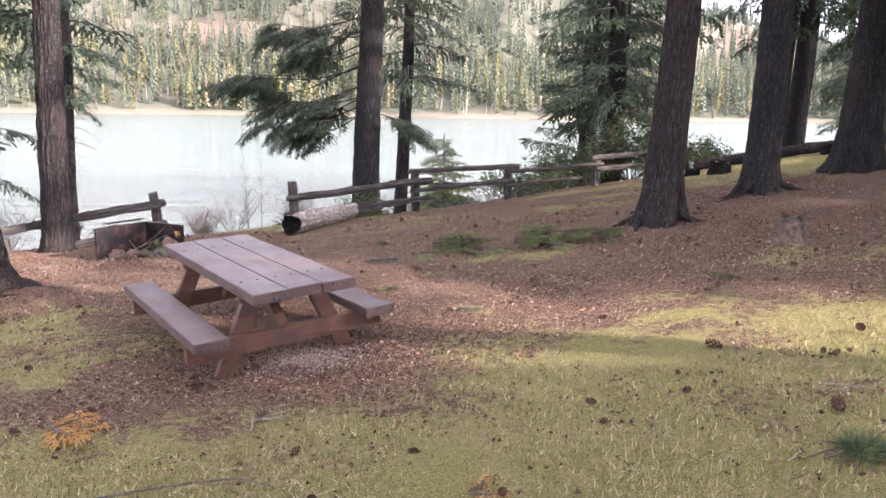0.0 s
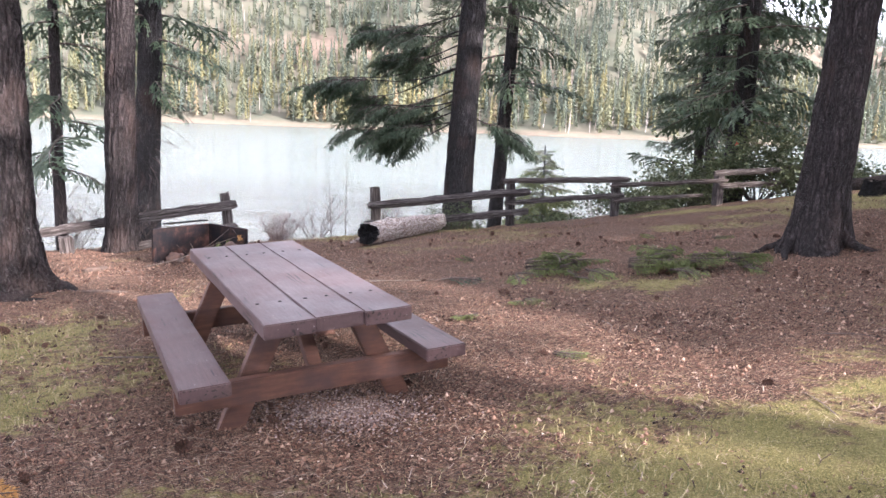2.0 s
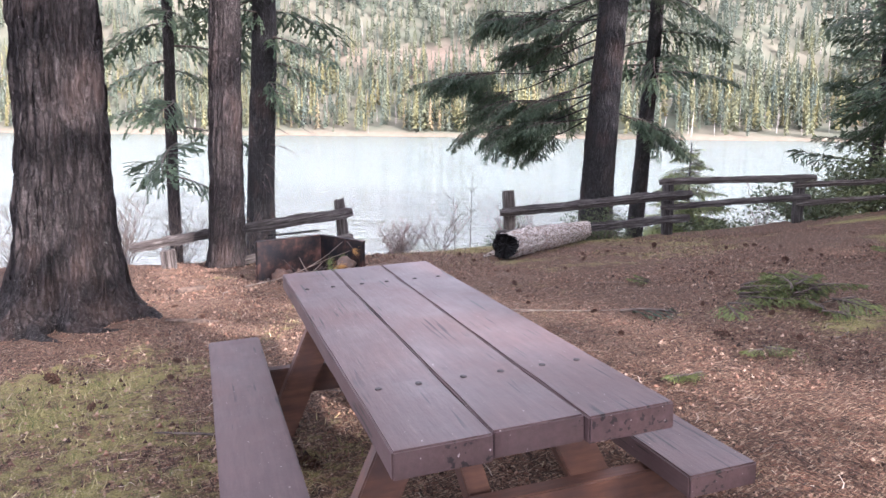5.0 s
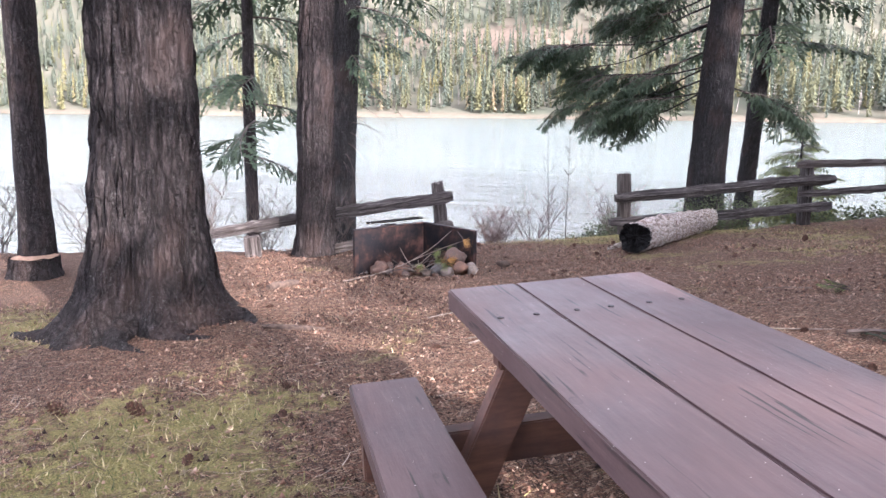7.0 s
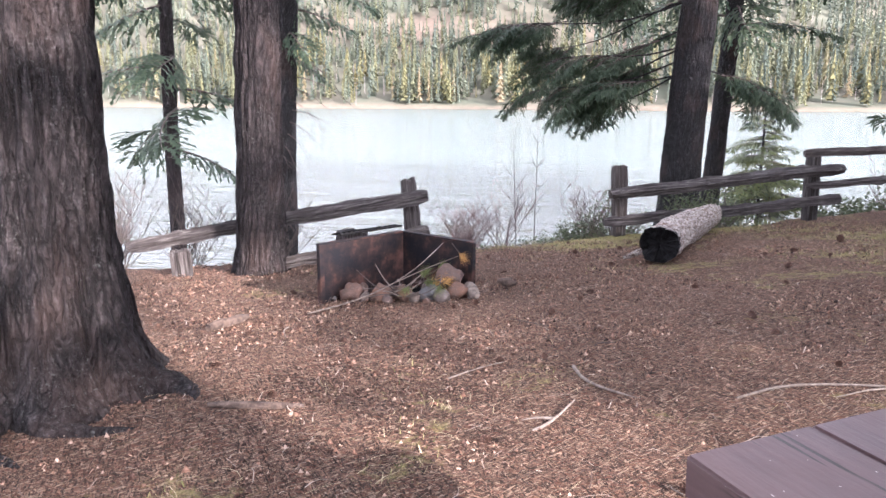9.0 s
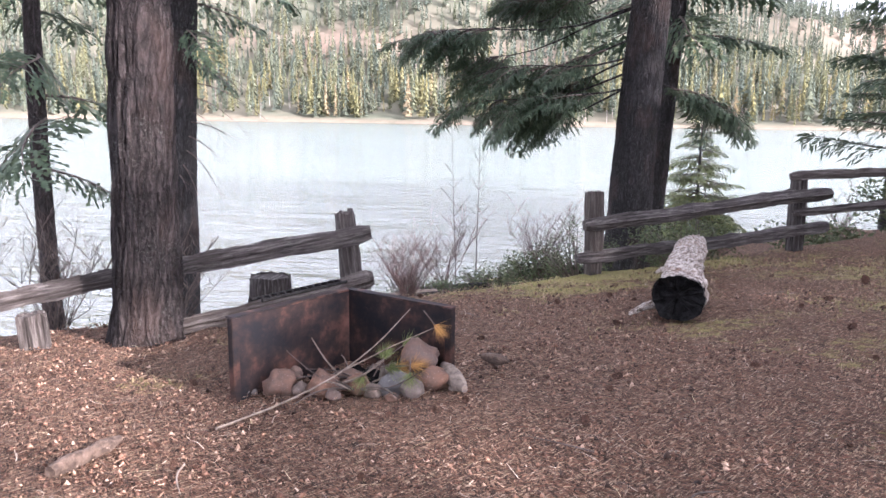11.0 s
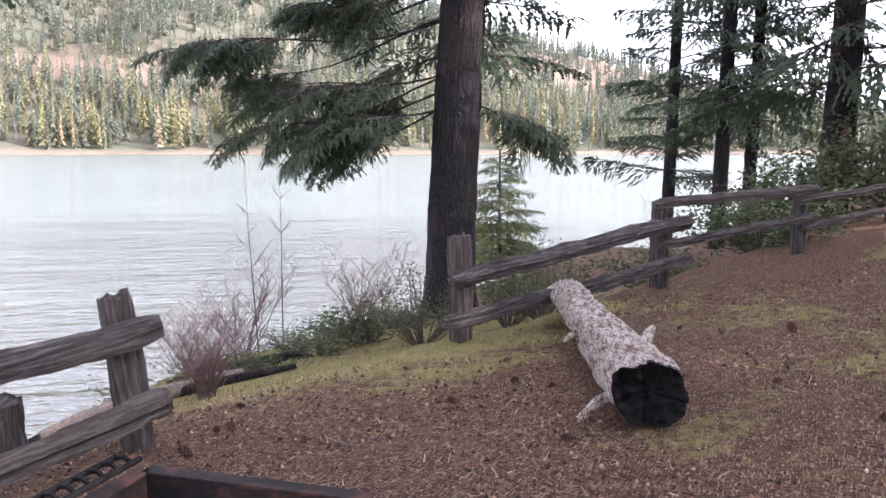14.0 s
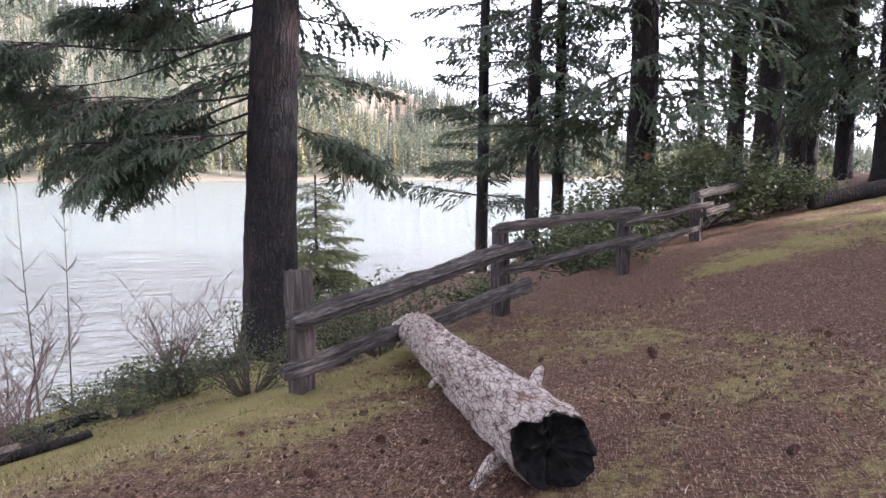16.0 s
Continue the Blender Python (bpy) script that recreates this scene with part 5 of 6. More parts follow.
sapling(-5.85, 20.5, 2.75, 2, "slender leafless sapling on the shore")
sapling(-5.45, 20.6, 2.65, 5, "slender leafless sapling on the shore")
twiggy("bare_shrub", -5.9, 19.6, 1.5, 0.9, 16, 3, RED_TWIG, "thin leafless shrub by the saplings")
twiggy("bare_shrub", -4.35, 20.0, 1.35, 0.8, 30, 4, RED_TWIG, "pale leafless shrub above low green leaves")
leaf_clump("evergreen_shrub", -4.3, 19.7, 0.6, 0.65, 1500, 5, "low bright green shrub on the grassy bank")
leaf_clump("evergreen_shrub", -6.2, 19.2, 0.6, 0.22, 900, 60, "low grey-green brush on the shore bank", None, 0.045)
leaf_clump("evergreen_shrub", -6.9, 18.9, 0.7, 0.2, 900, 62, "low grey-green brush on the shore bank", None, 0.045)
leaf_clump("evergreen_shrub", -5.6, 18.6, 0.5, 0.2, 700, 63, "low grey-green brush on the shore bank", None, 0.045)
for k, (x, y) in enumerate(((-4.7, 21.3), (-3.7, 21.0), (-5.3, 21.2), (-3.4, 22.6), (-4.4, 22.4))):
    leaf_clump("evergreen_shrub", x, y, 0.6, 0.26, 800, 70 + k, "low grey-green brush on the shore bank", None, 0.05)
leaf_clump("evergreen_shrub", -5.3, 20.2, 0.6, 0.25, 900, 61, "low grey-green brush on the shore bank", None, 0.045)
leaf_clump("evergreen_shrub", -5.0, 19.3, 0.55, 0.35, 900, 6, "low olive shrub on the grassy bank", None, 0.045)
leaf_clump("evergreen_shrub", -3.75, 18.2, 0.55, 0.95, 1900, 7, "small-leaved shrub between fence post and fir trunk", None, 0.035)
leaf_clump("evergreen_shrub", -2.2, 18.6, 0.8, 0.95, 2200, 8, "yellow-green shrub behind the fence rails", None, 0.05)
leaf_clump("evergreen_shrub", -2.2, 20.3, 0.5, 1.3, 1500, 9, "upright young shrub behind the fence", None, 0.06)
leaf_clump("rhododendron", 3.4, 21.6, 1.3, 1.5, 5200, 10, "glossy evergreen bush pressing against the fence", None, 0.10)
leaf_clump("rhododendron", 5.2, 21.6, 1.4, 2.0, 6500, 11, "large glossy evergreen bush round the fir trunk", None, 0.11)
leaf_clump("rhododendron", 1.9, 20.6, 1.1, 0.9, 3600, 12, "low glossy evergreen bush behind the fence", None, 0.09)
leaf_clump("rhododendron", 6.9, 21.1, 1.0, 0.9, 3600, 13, "low glossy evergreen bush at the fence end", None, 0.09)
leaf_clump("rhododendron", 0.2, 20.6, 0.9, 0.5, 1800, 14, "low glossy evergreen bush behind the fence", None, 0.08)
leaf_clump("evergreen_shrub", -8.9, 15.4, 0.8, 0.3, 1200, 15, "low yellow-green plants below the broken fence", None, 0.05)
leaf_clump("evergreen_shrub", 11.4, 19.2, 1.0, 0.9, 2600, 16, "pale green shrub behind the mossy log", None, 0.07)
for k, (x, y, h) in enumerate(((-9.3, 14.6, 1.7), (-10.4, 14.4, 1.9), (-8.3, 15.2, 1.4), (-11.6, 13.4, 1.8), (-12.6, 12.4, 1.6), (-11.5, 15.5, 2.1))):
    twiggy("bare_shrub", x, y, h, 0.9, 18, 20 + k, TWIG, "tangled leafless brown shrub on the shore", 8)
twiggy("sapling", 1.2, 22.5, 1.6, 0.5, 10, 40, RED_TWIG, "thin leafless shrub behind the fence")

# ---- stumps, driftwood and the mossy log ----


def stump(x, y, r, h, label, seed, mat=None, flare=0.08, ragged=0.08, top=None):
    t = thing("tree_stump", pose(x, y, gz(x, y)), label, "stump")
    n_s, n_r = 40, 16
    th, hs = np.linspace(0, 2 * np.pi, n_s, endpoint=False), np.concatenate([[-0.15], np.linspace(0, h, n_r)])
    H, T = np.meshgrid(hs, th, indexing="ij")
    p = np.stack([np.cos(T) * 3, np.sin(T) * 3, H * 3], -1).reshape(-1, 3)
    R = r + flare * np.exp(-np.clip(H, 0, None) / (0.35 * h)) * (0.6 + 0.8 * lattice(p * 0.7, seed).reshape(H.shape)) + (lattice(p * 2.2, seed + 1).reshape(H.shape) - 0.5) * 0.25 * r
    Z = np.where(H > h * 0.98, h + (lattice(np.stack([np.cos(T) * 3, np.sin(T) * 3, 0 * T], -1).reshape(-1, 3), seed + 2).reshape(H.shape) - 0.5) * 2 * ragged, H)
    idx = np.arange(H.size).reshape(H.shape)
    nxt = np.roll(idx, -1, axis=1)
    faces = np.stack([idx[:-1], nxt[:-1], nxt[1:], idx[1:]], -1).reshape(-1, 4)
    part("wood", mesh_of("wood", np.stack([np.cos(T) * R, np.sin(T) * R, Z], -1).reshape(-1, 3), faces, mat or GREY_WOOD), t)
    bm = bmesh.new()
    bmesh.ops.create_circle(bm, cap_ends=True, segments=30, radius=r * 0.98)
    bmesh.ops.inset_region(bm, faces=bm.faces[:], thickness=r * 0.4)
    for v in bm.verts:
        v.co.z = h - ragged * 0.6 + noise.noise(v.co * 9) * ragged * 0.8
    part("broken_top", bm_mesh("broken_top", bm, top or GREY_WOOD), t)
    return t


stump(4.25, 9.05, 0.13, 0.30, "small weathered root stump on the needle floor", 3, STUMP_WOOD, 0.13, 0.08)
stump(-7.0, 15.0, 0.2, 0.42, "dark rotten stump behind the broken fence", 5, GREY_POST, 0.05, 0.02)
stump(6.35, 17.5, 0.22, 0.3, "low dark stump on the mossy crest", 7, CHAR, 0.06, 0.05)
stump(5.85, 17.9, 0.16, 0.16, "low dark stump on the mossy crest", 9, CHAR, 0.06, 0.05)
stump(-9.6, 10.72, 0.26, 0.24, "sawn stump with a pale cut at the foot of a fir", 11, BARK, 0.05, 0.01, SAWN)
stump(9.4, 18.3, 0.22, 0.2, "dark stump beside the mossy log", 13, CHAR, 0.06, 0.05)


def laid_log(pts, radii, label, mat, seed, name="driftwood_log"):
    base = Vector(pts[0])
    t = thing(name, Matrix.Translation(base), label, "log")
    v, f = tube([Vector(p) - base for p in pts], radii, 14)
    v = [tuple(Vector(q) + noise.noise_vector(Vector(q) * 3 + Vector((seed, 0, 0))) * 0.025) for q in v]
    part("wood", mesh_of("wood", v, f, mat), t)
    return t


def on_land(x, y, up):
    return (x, y, gz(x, y) + up)


laid_log([on_land(6.3 + 0.42 * i, 20.5 - 0.17 * i, 0.13) for i in range(1, 14)], [0.15 + 0.02 * math.sin(i * 2) for i in range(1, 14)], "long dark fallen log along the mossy crest", BARK_DARK, 3, "fallen_log")
laid_log([on_land(-7.6 + 0.3 * i, 17.4 + 0.16 * i, 0.08) for i in range(7)], [0.09, 0.1, 0.1, 0.095, 0.09, 0.08, 0.06], "pale driftwood log on the bank", PALE_TWIG, 5)
laid_log([on_land(-4.6 + 0.25 * i, 20.6 + 0.12 * i, 0.08) for i in range(6)], [0.1, 0.11, 0.1, 0.1, 0.09, 0.07], "dark driftwood log by the fir roots", BARK_DARK, 7)
laid_log([on_land(-7.0 + 0.3 * i, 17.9 + 0.05 * i, 0.05) for i in range(7)], [0.04, 0.055, 0.06, 0.06, 0.055, 0.045, 0.03], "dark soaked driftwood log on the bank", BARK_DARK, 19)
laid_log([on_land(-8.4 + 0.28 * i, 18.4 - 0.04 * i, 0.08) for i in range(8)], [0.03, 0.045, 0.055, 0.055, 0.05, 0.05, 0.04, 0.03], "dark soaked driftwood log on the bank", BARK_DARK, 21)
laid_log([on_land(-6.6 + 0.24 * i, 18.5 + 0.14 * i, 0.07) for i in range(7)], [0.04, 0.07, 0.08, 0.08, 0.07, 0.06, 0.04], "dark soaked driftwood log on the bank", BARK_DARK, 23)
laid_log([on_land(-9.6 + 0.3 * i, 17.2 + 0.1 * i, 0.06) for i in range(6)], [0.08, 0.09, 0.08, 0.08, 0.07, 0.05], "grey driftwood log by the water", GREY_WOOD, 9)
laid_log([on_land(-6.3 + 0.02 * i, 10.75 + 0.11 * i, 0.03) for i in range(5)], [0.03, 0.045, 0.035, 0.045, 0.02], "split grey root chunk on the needles", STUMP_WOOD, 11, "root_chunk")
laid_log([on_land(-5.3 + 0.12 * i, 9.32 + 0.03 * i, 0.02) for i in range(5)], [0.012, 0.022, 0.026, 0.02, 0.01], "small grey root chunk on the needles", STUMP_WOOD, 13, "root_chunk")
laid_log([on_land(-4.72 + 0.05 * i, 12.42 - 0.1 * i, 0.06) for i in range(5)], [0.03, 0.055, 0.06, 0.05, 0.02], "bleached wood chunk beside the fire box", PALE_TWIG, 15, "wood_chunk")
laid_log([on_land(-4.5 + 0.06 * i, 12.75 - 0.04 * i, 0.05) for i in range(4)], [0.015, 0.035, 0.04, 0.012], "orange-brown wood chunk beside the fire box", STUMP_WOOD, 17, "wood_chunk")
for k, (x, y, s) in enumerate(((-9.3, 18.6, 0.35), (-9.0, 19.1, 0.5), (-8.3, 19.3, 0.3), (-10.0, 18.4, 0.45), (-7.6, 19.8, 0.3))):
    st = new("stone", stone_mesh(50 + k * 3.7, s * 1.2, s, s * 0.6))
    st.matrix_basis = pose(x, y, gz(x, y) + 0.05, 0, 0, k * 60)
    tagged(st, "dark wet stone at the water's edge", "stone", "shore stones")

# ---- sticks ----


def stick(pts, r, mat, label, forks=(), up=0.012):
    for turn in range(2):
        if len(pts) > 2:
            soft = [pts[0]]
            for p, q in zip(pts[:-1], pts[1:]):
                soft += [tuple(a * 0.72 + c * 0.28 for a, c in zip(p, q)), tuple(a * 0.28 + c * 0.72 for a, c in zip(p, q))]
            pts = soft + [pts[-1]]
    P = [Vector((x, y, gz(x, y) + up + dz)) for x, y, dz in pts]
    base = P[0].copy()
    pcs = [tube([p - base for p in P], [r * (1 - 0.6 * i / (len(P) - 1)) for i in range(len(P))], 6)]
    for a, (x, y, dz) in forks:
        a = len(P) // 2
        e = Vector((x, y, gz(x, y) + up + dz))
        pcs.append(tube([P[a] - base, (P[a] + e) / 2 - base + Vector((0, 0, 0.01)), e - base], [r * 0.7, r * 0.55, r * 0.25], 5))
    v, f = joined(pcs)
    s = new("stick", mesh_of("stick", v, f, mat))
    s.matrix_basis = Matrix.Translation(base)
    tagged(s, label, "stick", "fallen sticks")


stick([(-1.25, 4.45, 0), (-1.28, 4.62, 0.01), (-1.36, 4.85, 0)], 0.012, PALE_TWIG, "forked pale stick on the moss", [(1, (-1.0, 4.85, 0.02)), (1, (-1.05, 4.72, 0))])
stick([(-3.52, 10.35, 0), (-3.42, 10.05, 0.01), (-3.15, 9.88, 0)], 0.012, PALE_TWIG, "curved pale stick on the needles")
stick([(-3.6, 9.38, 0), (-3.52, 9.45, 0.02), (-3.45, 9.78, 0.01)], 0.011, PALE_TWIG, "forked pale stick on the needles", [(1, (-3.68, 9.5, 0))])
stick([(-2.66, 9.93, 0), (-2.35, 10.17, 0.02), (-1.6, 10.1, 0.01), (-1.1, 10.2, 0)], 0.009, PALE_TWIG, "long pale branch on the needles", [(1, (-2.2, 10.0, 0.0))])
stick([(-5.8, 11.4, 0), (-5.45, 11.8, 0.06), (-5.15, 12.12, 0.22), (-4.93, 12.36, 0.46)], 0.0075, PALE_TWIG, "pale forked stick leaning into the fire box", [(1, (-4.74, 12.3, 0.36))])
stick([(-2.6, 6.9, 0), (-3.0, 7.0, 0.01), (-3.5, 6.95, 0)], 0.012, TWIG, "dark stick beside the bench")
stick([(3.1, 4.4, 0), (3.05, 4.9, 0.02), (3.25, 5.2, 0)], 0.009, PALE_TWIG, "pale curved twig on the grass")
stick([(-0.25, 2.7, 0), (0.2, 2.62, 0.01), (0.5, 2.75, 0)], 0.009, PALE_TWIG, "pale twig on the moss")
stick([(-2.2, 3.4, 0), (-1.2, 3.75, 0.01), (-0.9, 3.6, 0)], 0.008, TWIG, "thin brown twig on the moss")
for k in range(46):
    while True:
        x, y = rng.uniform(-6, 5), rng.uniform(2.3, 16.5)
        if abs(x + 1.9) + abs(y - 6.7) > 2.2:
            break
    a, l = rng.uniform(0, 6.28), rng.uniform(0.12, 0.5)
    stick([(x, y, 0), (x + math.cos(a) * l * 0.5 + rng.normal(0, 0.03), y + math.sin(a) * l * 0.5, 0.012), (x + math.cos(a) * l, y + math.sin(a) * l, 0)], rng.uniform(0.003, 0.007),
          PALE_TWIG if k % 3 else TWIG, "short dry twig lying on the forest floor")

# sticks heaped in the fire box
for k in range(16):
    x, y = -5.2 + rng.normal(0, 0.16), 12.1 + rng.normal(0, 0.14)
    a, l = rng.uniform(0, 6.28), rng.uniform(0.25, 0.6)
    stick([(x, y, 0.03), (x + math.cos(a) * l * 0.5, y + math.sin(a) * l * 0.5, 0.09), (x + math.cos(a) * l, y + math.sin(a) * l, 0.05 + 0.2 * (k % 4 == 0))], rng.uniform(0.004, 0.010), TWIG if k % 3 else PALE_TWIG,
          "dead stick heaped in the fire box")

# ---- fallen boughs ----


def fallen_bough(x, y, az, length, mat, label, units, count=2, up=0.06):
    t = thing("fallen_bough", pose(x, y, gz(x, y)), label, "branch", "fallen boughs")
    rs = np.random.default_rng(int(abs(x * 131 + y * 17)))
    specs = [((0, 0, up + 0.02 * k), az + rs.normal(0, 0.6), 0.08, length * rs.uniform(0.7, 1.1)) for k in range(count)]
    crown_parts(t, specs, units, mat)


for x, y, az, l in ((-0.35, 10.1, 0.2, 0.55), (0.1, 10.4, 1.3, 0.45), (0.45, 10.2, -0.4, 0.5), (1.0, 10.45, 0.3, 0.55), (1.35, 10.0, 0.1, 0.6), (0.3, 9.8, 0.4, 0.4), (1.75, 10.3, 2.6, 0.45), (2.1, 10.0, 0.2, 0.4)):
    fallen_bough(x, y, az, l, NEEDLES_FRESH, "fallen green fir bough on the needles", FINGER_BOUGHS, 2, 0.07)
for k, (x, y, az) in enumerate(((-0.25, 10.25, 0.4), (0.15, 10.2, 0.9), (0.35, 10.3, 1.6), (1.2, 10.3, 0.1), (1.6, 10.2, 0.5), (1.45, 10.5, 2.4), (0.9, 10.1, -0.3), (2.0, 10.2, 0.2))):
    fallen_bough(x, y, az, 0.42, NEEDLES_FRESH, "fallen pine branch with long green needles", TUFT_BOUGHS, 6, 0.1)
fallen_bough(-1.2, 9.95, 0.1, 0.9, NEEDLES, "dark broken bough on the needles", BOUGHS, 1)
fallen_bough(-2.6, 4.45, 0.3, 0.38, BROWN_NEEDLES, "dead orange bough on the ground", TUFT_BOUGHS, 4, 0.03)
fallen_bough(0.15, 3.35, 0.3, 0.16, BROWN_NEEDLES, "dead orange twig on the moss", TUFT_BOUGHS, 2, 0.02)


def pine_tuft(x, y, up, az, rise, length, count, mat, label, seed):
    """A sprig of long pine needles fanning from one twig end."""
    rs = np.random.default_rng(seed)
    t = thing("pine_sprig", pose(x, y, gz(x, y) + up), label, "branch", "pine sprigs")
    d = np.array([math.cos(az) * math.cos(rise), math.sin(az) * math.cos(rise), math.sin(rise)])
    tri = []
    for k in range(count):
        p = -d * rs.uniform(0, 0.3) * length
        n = d + rs.normal(0, 0.42, 3)
        n /= np.linalg.norm(n)
        e = p + n * length * rs.uniform(0.7, 1.1) - np.array([0, 0, 0.1 * length])
        w = np.cross(n, rs.normal(0, 1, 3))
        w = w / (np.linalg.norm(w) + 1e-6) * 0.0016
        tri += [(p - w, p + w, e)]
    T = np.array(tri)
    tagged(part("needles", mesh_of("needles", T.reshape(-1, 3), np.arange(len(T) * 3).reshape(-1, 3), mat), t), kind="stuff")
    v, f = tube([tuple(-d * length * 1.3), (0, 0, 0)], [0.005, 0.003], 5)
    part("twig", mesh_of("twig", v, f, TWIG), t)


for k, (x, y, up, az, rise, l) in enumerate(((-5.05, 12.2, 0.22, 1.2, 0.7, 0.13), (-4.95, 12.35, 0.25, 0.6, 0.5, 0.12), (-5.0, 12.1, 0.16, -0.4, 0.2, 0.14), (-5.15, 12.0, 0.12, -1.8, -0.3, 0.12), (-4.85, 11.98, 0.14, -1.4, -0.4, 0.13), (-5.1, 12.3, 0.18, 2.0, 0.6, 0.12))):
    pine_tuft(x, y, up, az, rise, l, 110, NEEDLES_FRESH, "yellow-green pine sprig lying on the fire box stones", 300 + k)
for k, (x, y, up, az, rise, l) in enumerate(((-4.74, 12.3, 0.36, 0.2, -0.9, 0.11), (-4.95, 12.15, 0.15, -0.3, 0.1, 0.14), (-4.85, 12.12, 0.17, 0.1, 0.1, 0.13))):
    pine_tuft(x, y, up, az, rise, l, 110, BROWN_NEEDLES, "dead orange pine sprig on the fire box stones", 320 + k)
for k in range(9):
    pine_tuft(2.12 + 0.06 * math.cos(k * 2.1), 3.5 + 0.06 * math.sin(k * 2.1), 0.06, k * 0.9, 0.25 + 0.1 * (k % 3), 0.19, 120, NEEDLES_FRESH if k % 2 else NEEDLES, "green pine tuft lying on the moss", 340 + k)
# charred crumbs on the hearth
for k in range(26):
    x, y, s = -5.25 + rng.normal(0, 0.16), 12.32 + rng.normal(0, 0.11), rng.uniform(0.04, 0.1)
    c = new("charcoal", stone_mesh(200 + k * 2.1, s * 1.5, s, s * 0.7, CHAR))
    c.matrix_basis = pose(x, y, gz(x, y) + 0.02, 0, 0, k * 40)
    tagged(c, "black charcoal lump on the hearth", "charcoal", "charcoal in the fire box")
for x, y in ((-0.2, 8.9), (-0.6, 8.3), (0.1, 7.1), (3.0, 7.4), (4.6, 6.6), (-1.0, 11.5), (2.3, 12.6), (1.6, 13.2)):
    fallen_bough(x, y, x * 3, 0.25, NEEDLES_FRESH, "small green sprig on the needles", TUFT_BOUGHS, 2, 0.02)

# ---- cones ----


def cone_mesh():
    pcs = []
    for i in range(7):
        for k in range(6):
            a = k * 1.047 + i * 0.5
            r = 0.022 * math.sin(math.pi * (i + 1.2) / 8.6)
            z = 0.011 * i
            d = Vector((math.cos(a), math.sin(a), 0))
            s = Vector((-math.sin(a), math.cos(a), 0))
            v = [tuple(d * 0.004 + Vector((0, 0, z))), tuple(d * r + s * 0.009 + Vector((0, 0, z + 0.004))), tuple(d * (r + 0.006) + Vector((0, 0, z + 0.011))), tuple(d * r - s * 0.009 + Vector((0, 0, z + 0.004)))]
            pcs.append((v, [(0, 1, 2, 3)]))
    v, f = joined(pcs)
    return mesh_of("pine_cone", v, f, CONE)


CONE_MESH = cone_mesh()
for k in range(230):
    x, y = rng.uniform(-6.5, 5), 2.0 + 14 * rng.random() ** 1.3
    c = new("pine_cone", CONE_MESH)
    s = rng.uniform(0.6, 1.1) if k % 9 else rng.uniform(1.2, 1.7)
    c.matrix_basis = pose(x, y, gz(x, y) + 0.025, 80 + rng.normal(0, 20), 0, rng.uniform(0, 360)) @ Matrix.Scale(s, 4)
    tagged(c, "brown pine cone lying on the forest floor", "pine cone", "fallen pine cones")

# ---- litter, gravel and moss blades ----


def scatter_needles(count, seed):
    rs = np.random.default_rng(seed)
    x = rs.uniform(-8.5, 7, count)
    y = 1.6 + 16 * rs.random(count) ** 1.35
    keep = rs.random(count) < 1.0 - 0.75 * grassy(x, y)
    x, y = x[keep], y[keep]
    n = len(x)
    z = land(x, y) + rs.uniform(0.004, 0.022, n)
    a, l = rs.uniform(0, 6.28, n), rs.uniform(0.012, 0.036, n)
    w = rs.uniform(0.0007, 0.0017, n)
    chip = rs.random(n) < 0.10
    l, w = np.where(chip, rs.uniform(0.006, 0.02, n), l), np.where(chip, rs.uniform(0.002, 0.006, n), w)
    d = np.stack([np.cos(a), np.sin(a), rs.normal(0, 0.22, n)], -1) * l[:, None] / 2
    s = np.stack([-np.sin(a), np.cos(a), rs.normal(0, 0.5, n)], -1) * w[:, None]
    c = np.stack([x, y, z], -1)
    V = np.stack([c - d - s, c + d - s, c + d + s, c - d + s], 1).reshape(-1, 3)
    ob = new("needle_litter", mesh_of("needle_litter", V, np.arange(n * 4).reshape(-1, 4), CHIPS))
    tagged(ob, "dry fir needles and bark chips strewn on the ground", "litter", kind="stuff")


def scatter_blades(count, seed):
    rs = np.random.default_rng(seed)
    x = rs.uniform(-9, 9, count)
    y = 1.4 + 18 * rs.random(count) ** 1.5
    keep = rs.random(count) < np.clip(grassy(x, y) * 1.5 - 0.35, 0, 1)
    x, y = x[keep], y[keep]
    n = len(x)
    z = land(x, y) - 0.01
    a, h = rs.uniform(0, 6.28, n), rs.uniform(0.015, 0.05, n)
    w = rs.uniform(0.002, 0.005, n)
    s = np.stack([np.cos(a), np.sin(a), 0 * a], -1) * w[:, None]
    c = np.stack([x, y, z], -1)
    t = c + np.stack([rs.normal(0, 0.02, n), rs.normal(0, 0.02, n), h + 0.01], -1)
    V = np.stack([c - s, c + s, t], 1).reshape(-1, 3)
    ob = new("moss_grass", mesh_of("moss_grass", V, np.arange(n * 3).reshape(-1, 3), BLADES))
    tagged(ob, "short yellow-green moss and grass", "grass", kind="stuff")


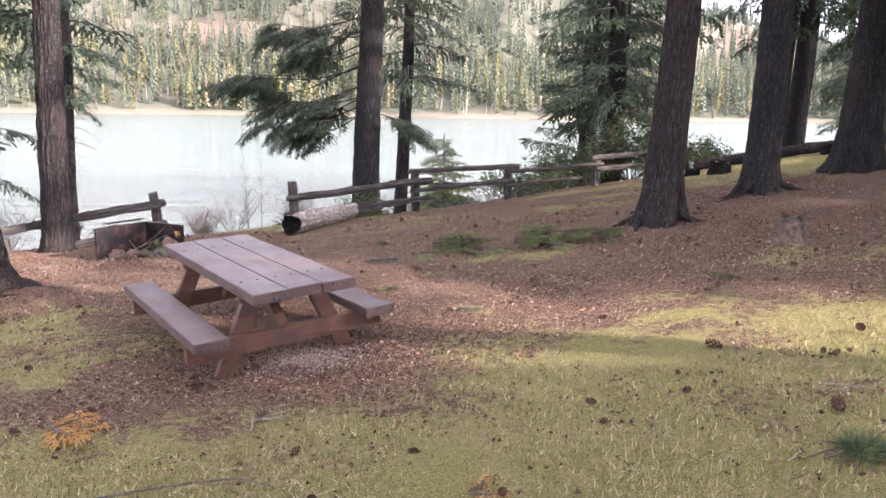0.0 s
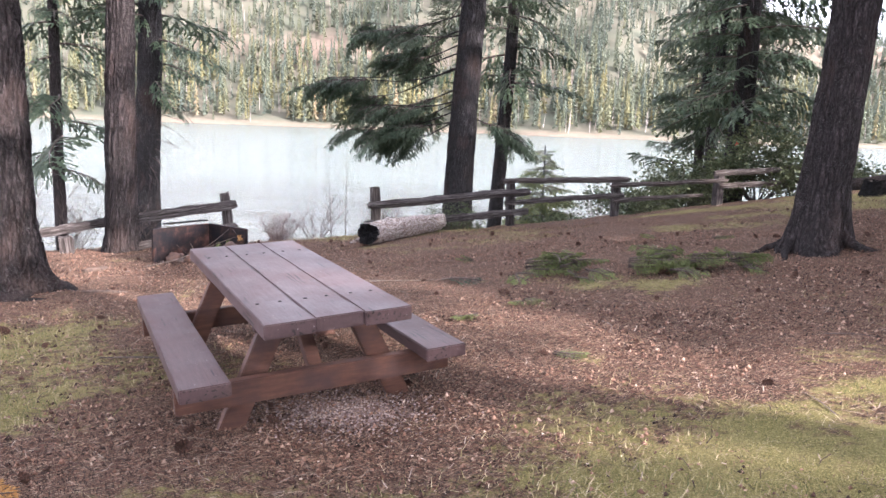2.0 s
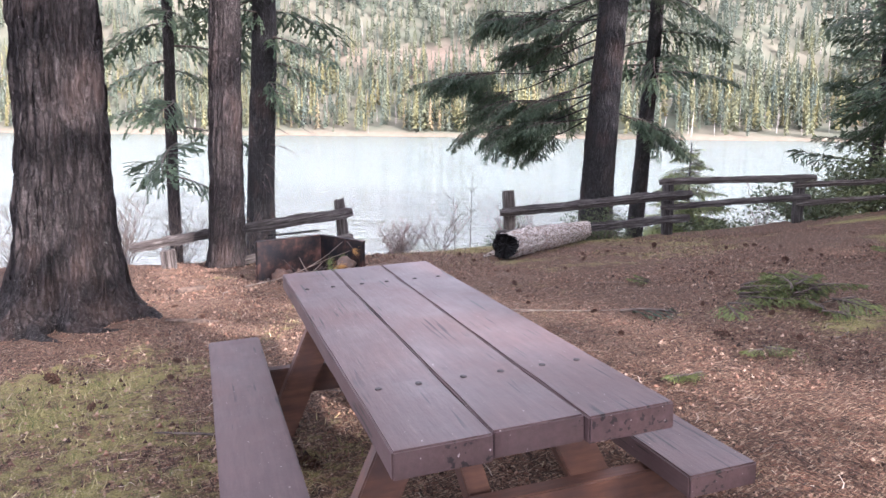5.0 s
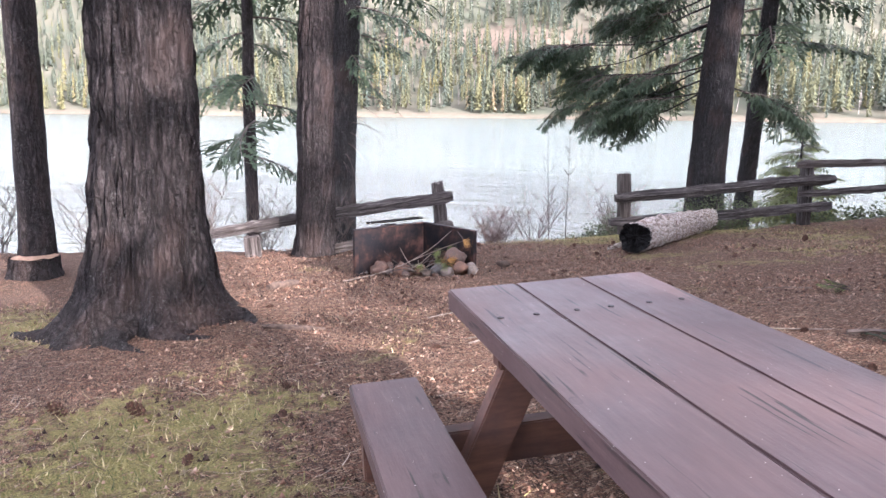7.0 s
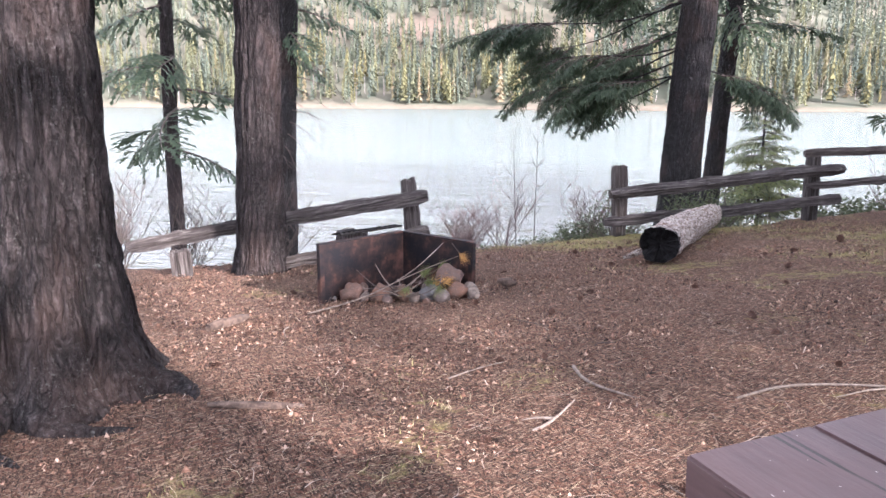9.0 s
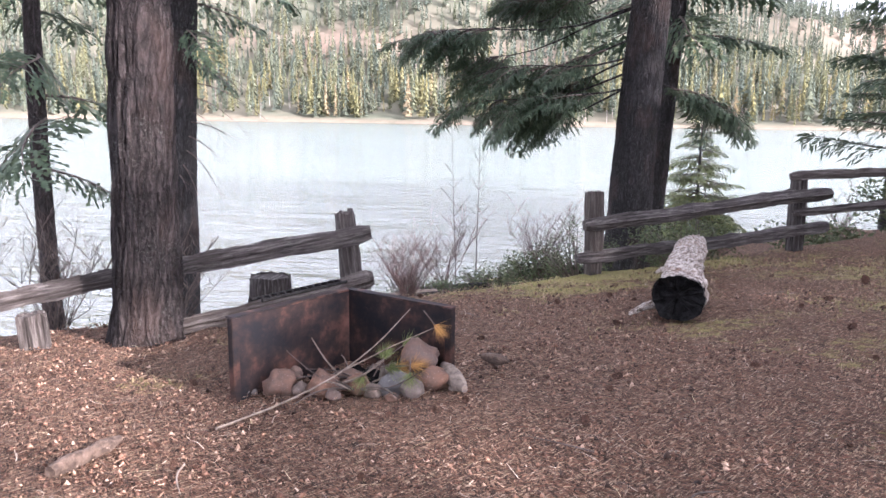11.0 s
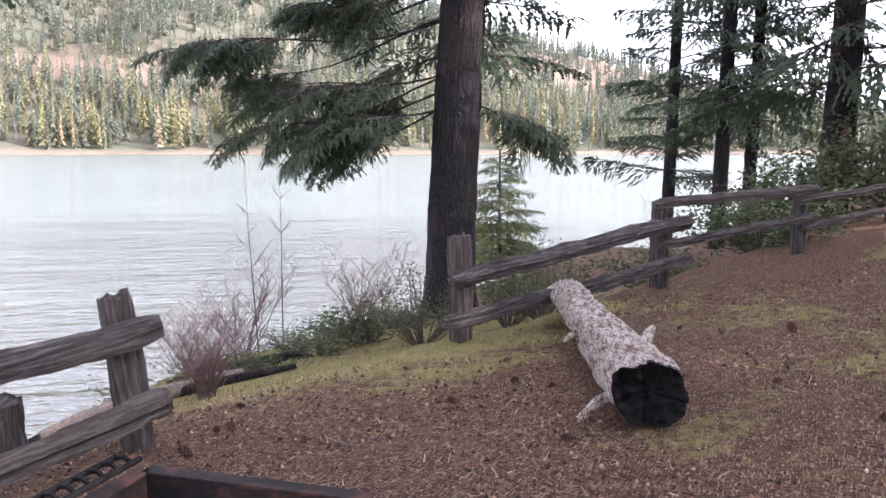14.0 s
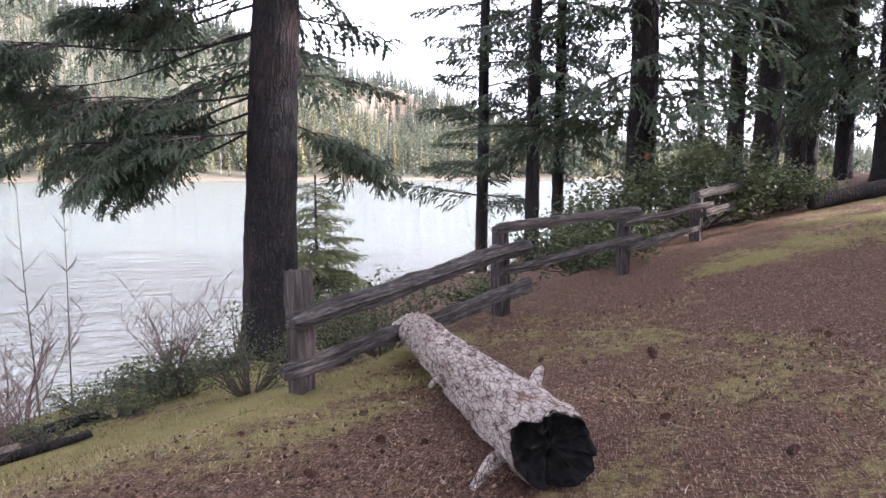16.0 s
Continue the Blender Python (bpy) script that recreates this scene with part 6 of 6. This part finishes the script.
def scatter_straw(count, seed, name, label, mat, thick, moss):
    """Thin stems, bent over and lying on the ground."""
    rs = np.random.default_rng(seed)
    x = rs.uniform(-8, 8, count)
    y = 1.6 + 15 * rs.random(count) ** 1.3
    g = grassy(x, y)
    keep = rs.random(count) < (np.clip(g * 1.3 - 0.1, 0.04, 1) if moss else 1 - 0.8 * g)
    x, y = x[keep], y[keep]
    n = len(x)
    a, l, w = rs.uniform(0, 6.28, n), rs.uniform(0.06, 0.2, n), rs.uniform(0.5, 1.1, n) * thick
    rows = []
    for k in range(4):
        u = k / 3
        b = a + rs.normal(0, 0.25, n) * u
        px, py = x + np.cos(b) * l * u, y + np.sin(b) * l * u
        pz = land(px, py) + 0.012 + 0.03 * math.sin(u * 3) * rs.random(n)
        c = np.stack([px, py, pz], -1)
        s = np.stack([-np.sin(a), np.cos(a), 0 * a], -1) * (w * (1 - 0.7 * u))[:, None]
        rows += [c - s, c + s]
    V = np.stack(rows, 1).reshape(-1, 3)
    quad = np.array([(0, 1, 3, 2), (2, 3, 5, 4), (4, 5, 7, 6)])
    F = (quad[None] + (np.arange(n) * 8)[:, None, None]).reshape(-1, 4)
    tagged(new(name, mesh_of(name, V, F, mat)), label, "litter", kind="stuff")


STRAW = material("dry straw", lambda nt, b: nt.links.new(ramp(nt, random_of(nt, True), [(0, (0.14, 0.10, 0.05)), (0.6, (0.34, 0.27, 0.14)), (1, (0.55, 0.46, 0.29))]), b.inputs["Base Color"]), 0.8)
scatter_straw(34000, 8, "dry_grass", "long dry grass stems lying on the moss", STRAW, 0.0016, True)
LITTER_TWIG = material("litter twigs", lambda nt, b: nt.links.new(ramp(nt, random_of(nt, True), [(0, (0.025, 0.016, 0.012)), (0.5, (0.09, 0.055, 0.04)), (0.8, (0.20, 0.14, 0.105)), (1, (0.42, 0.34, 0.27))]), b.inputs["Base Color"]), 0.9)
scatter_straw(16000, 9, "fine_twigs", "fine dead twigs scattered over the needle floor", LITTER_TWIG, 0.0032, False)


def scatter_gravel(count, seed):
    rs = np.random.default_rng(seed)
    bm = bmesh.new()
    bmesh.ops.create_icosphere(bm, subdivisions=1, radius=1)
    uv = np.array([v.co[:] for v in bm.verts])
    uf = np.array([[v.index for v in f.verts] for f in bm.faces])
    bm.free()
    x, y = rs.normal(-1.22, 0.28, count), rs.normal(6.15, 0.17, count)
    r = rs.uniform(0.003, 0.009, count)
    jit = rs.uniform(0.6, 1.15, (count, len(uv), 1))
    V = uv[None] * jit * r[:, None, None] * np.array([1.2, 1.0, 0.7]) + np.stack([x, y, land(x, y) + r * 0.3], -1)[:, None, :]
    F = (uf[None] + (np.arange(count) * len(uv))[:, None, None]).reshape(-1, 3)
    ob = new("gravel", mesh_of("gravel", V.reshape(-1, 3), F, GRAVEL))
    tagged(ob, "pale pinkish gravel under the picnic table", "gravel", kind="stuff")


GRAVEL = material("pinkish gravel", lambda nt, b: nt.links.new(ramp(nt, random_of(nt, True), [(0, (0.08, 0.055, 0.048)), (0.6, (0.19, 0.135, 0.12)), (1, (0.36, 0.29, 0.26))]), b.inputs["Base Color"]), 0.85)
scatter_gravel(3000, 3)
scatter_needles(280000, 1)
scatter_blades(230000, 2)


def scatter_clods(count, seed):
    """Small dark crumbs of bark, cone scales and soil."""
    rs = np.random.default_rng(seed)
    x, y = rs.uniform(-8.5, 7, count), 1.6 + 16 * rs.random(count) ** 1.35
    keep = rs.random(count) < 1.0 - 0.9 * grassy(x, y)
    x, y = x[keep], y[keep]
    n = len(x)
    r = 0.004 + 0.015 * rs.random(n) ** 3
    u = np.array([(1, 0, -0.4), (-0.6, 0.9, -0.4), (-0.6, -0.9, -0.4), (0, 0, 0.8)], float)
    f = np.array([(0, 1, 3), (1, 2, 3), (2, 0, 3), (2, 1, 0)])
    V = u[None] * rs.uniform(0.5, 1.6, (n, 4, 1)) * r[:, None, None] + np.stack([x, y, land(x, y) + 0.006], -1)[:, None, :]
    F = (f[None] + (np.arange(n) * 4)[:, None, None]).reshape(-1, 3)
    tagged(new("bark_crumbs", mesh_of("bark_crumbs", V.reshape(-1, 3), F, CRUMB)), "dark crumbs of bark and cone scales on the ground", "litter", kind="stuff")


CRUMB = material("bark crumbs", lambda nt, b: nt.links.new(ramp(nt, random_of(nt, True), [(0, (0.025, 0.016, 0.012)), (0.5, (0.09, 0.048, 0.034)), (0.8, (0.22, 0.12, 0.08)), (1, (0.42, 0.30, 0.22))]), b.inputs["Base Color"]), 0.95)
scatter_clods(120000, 4)
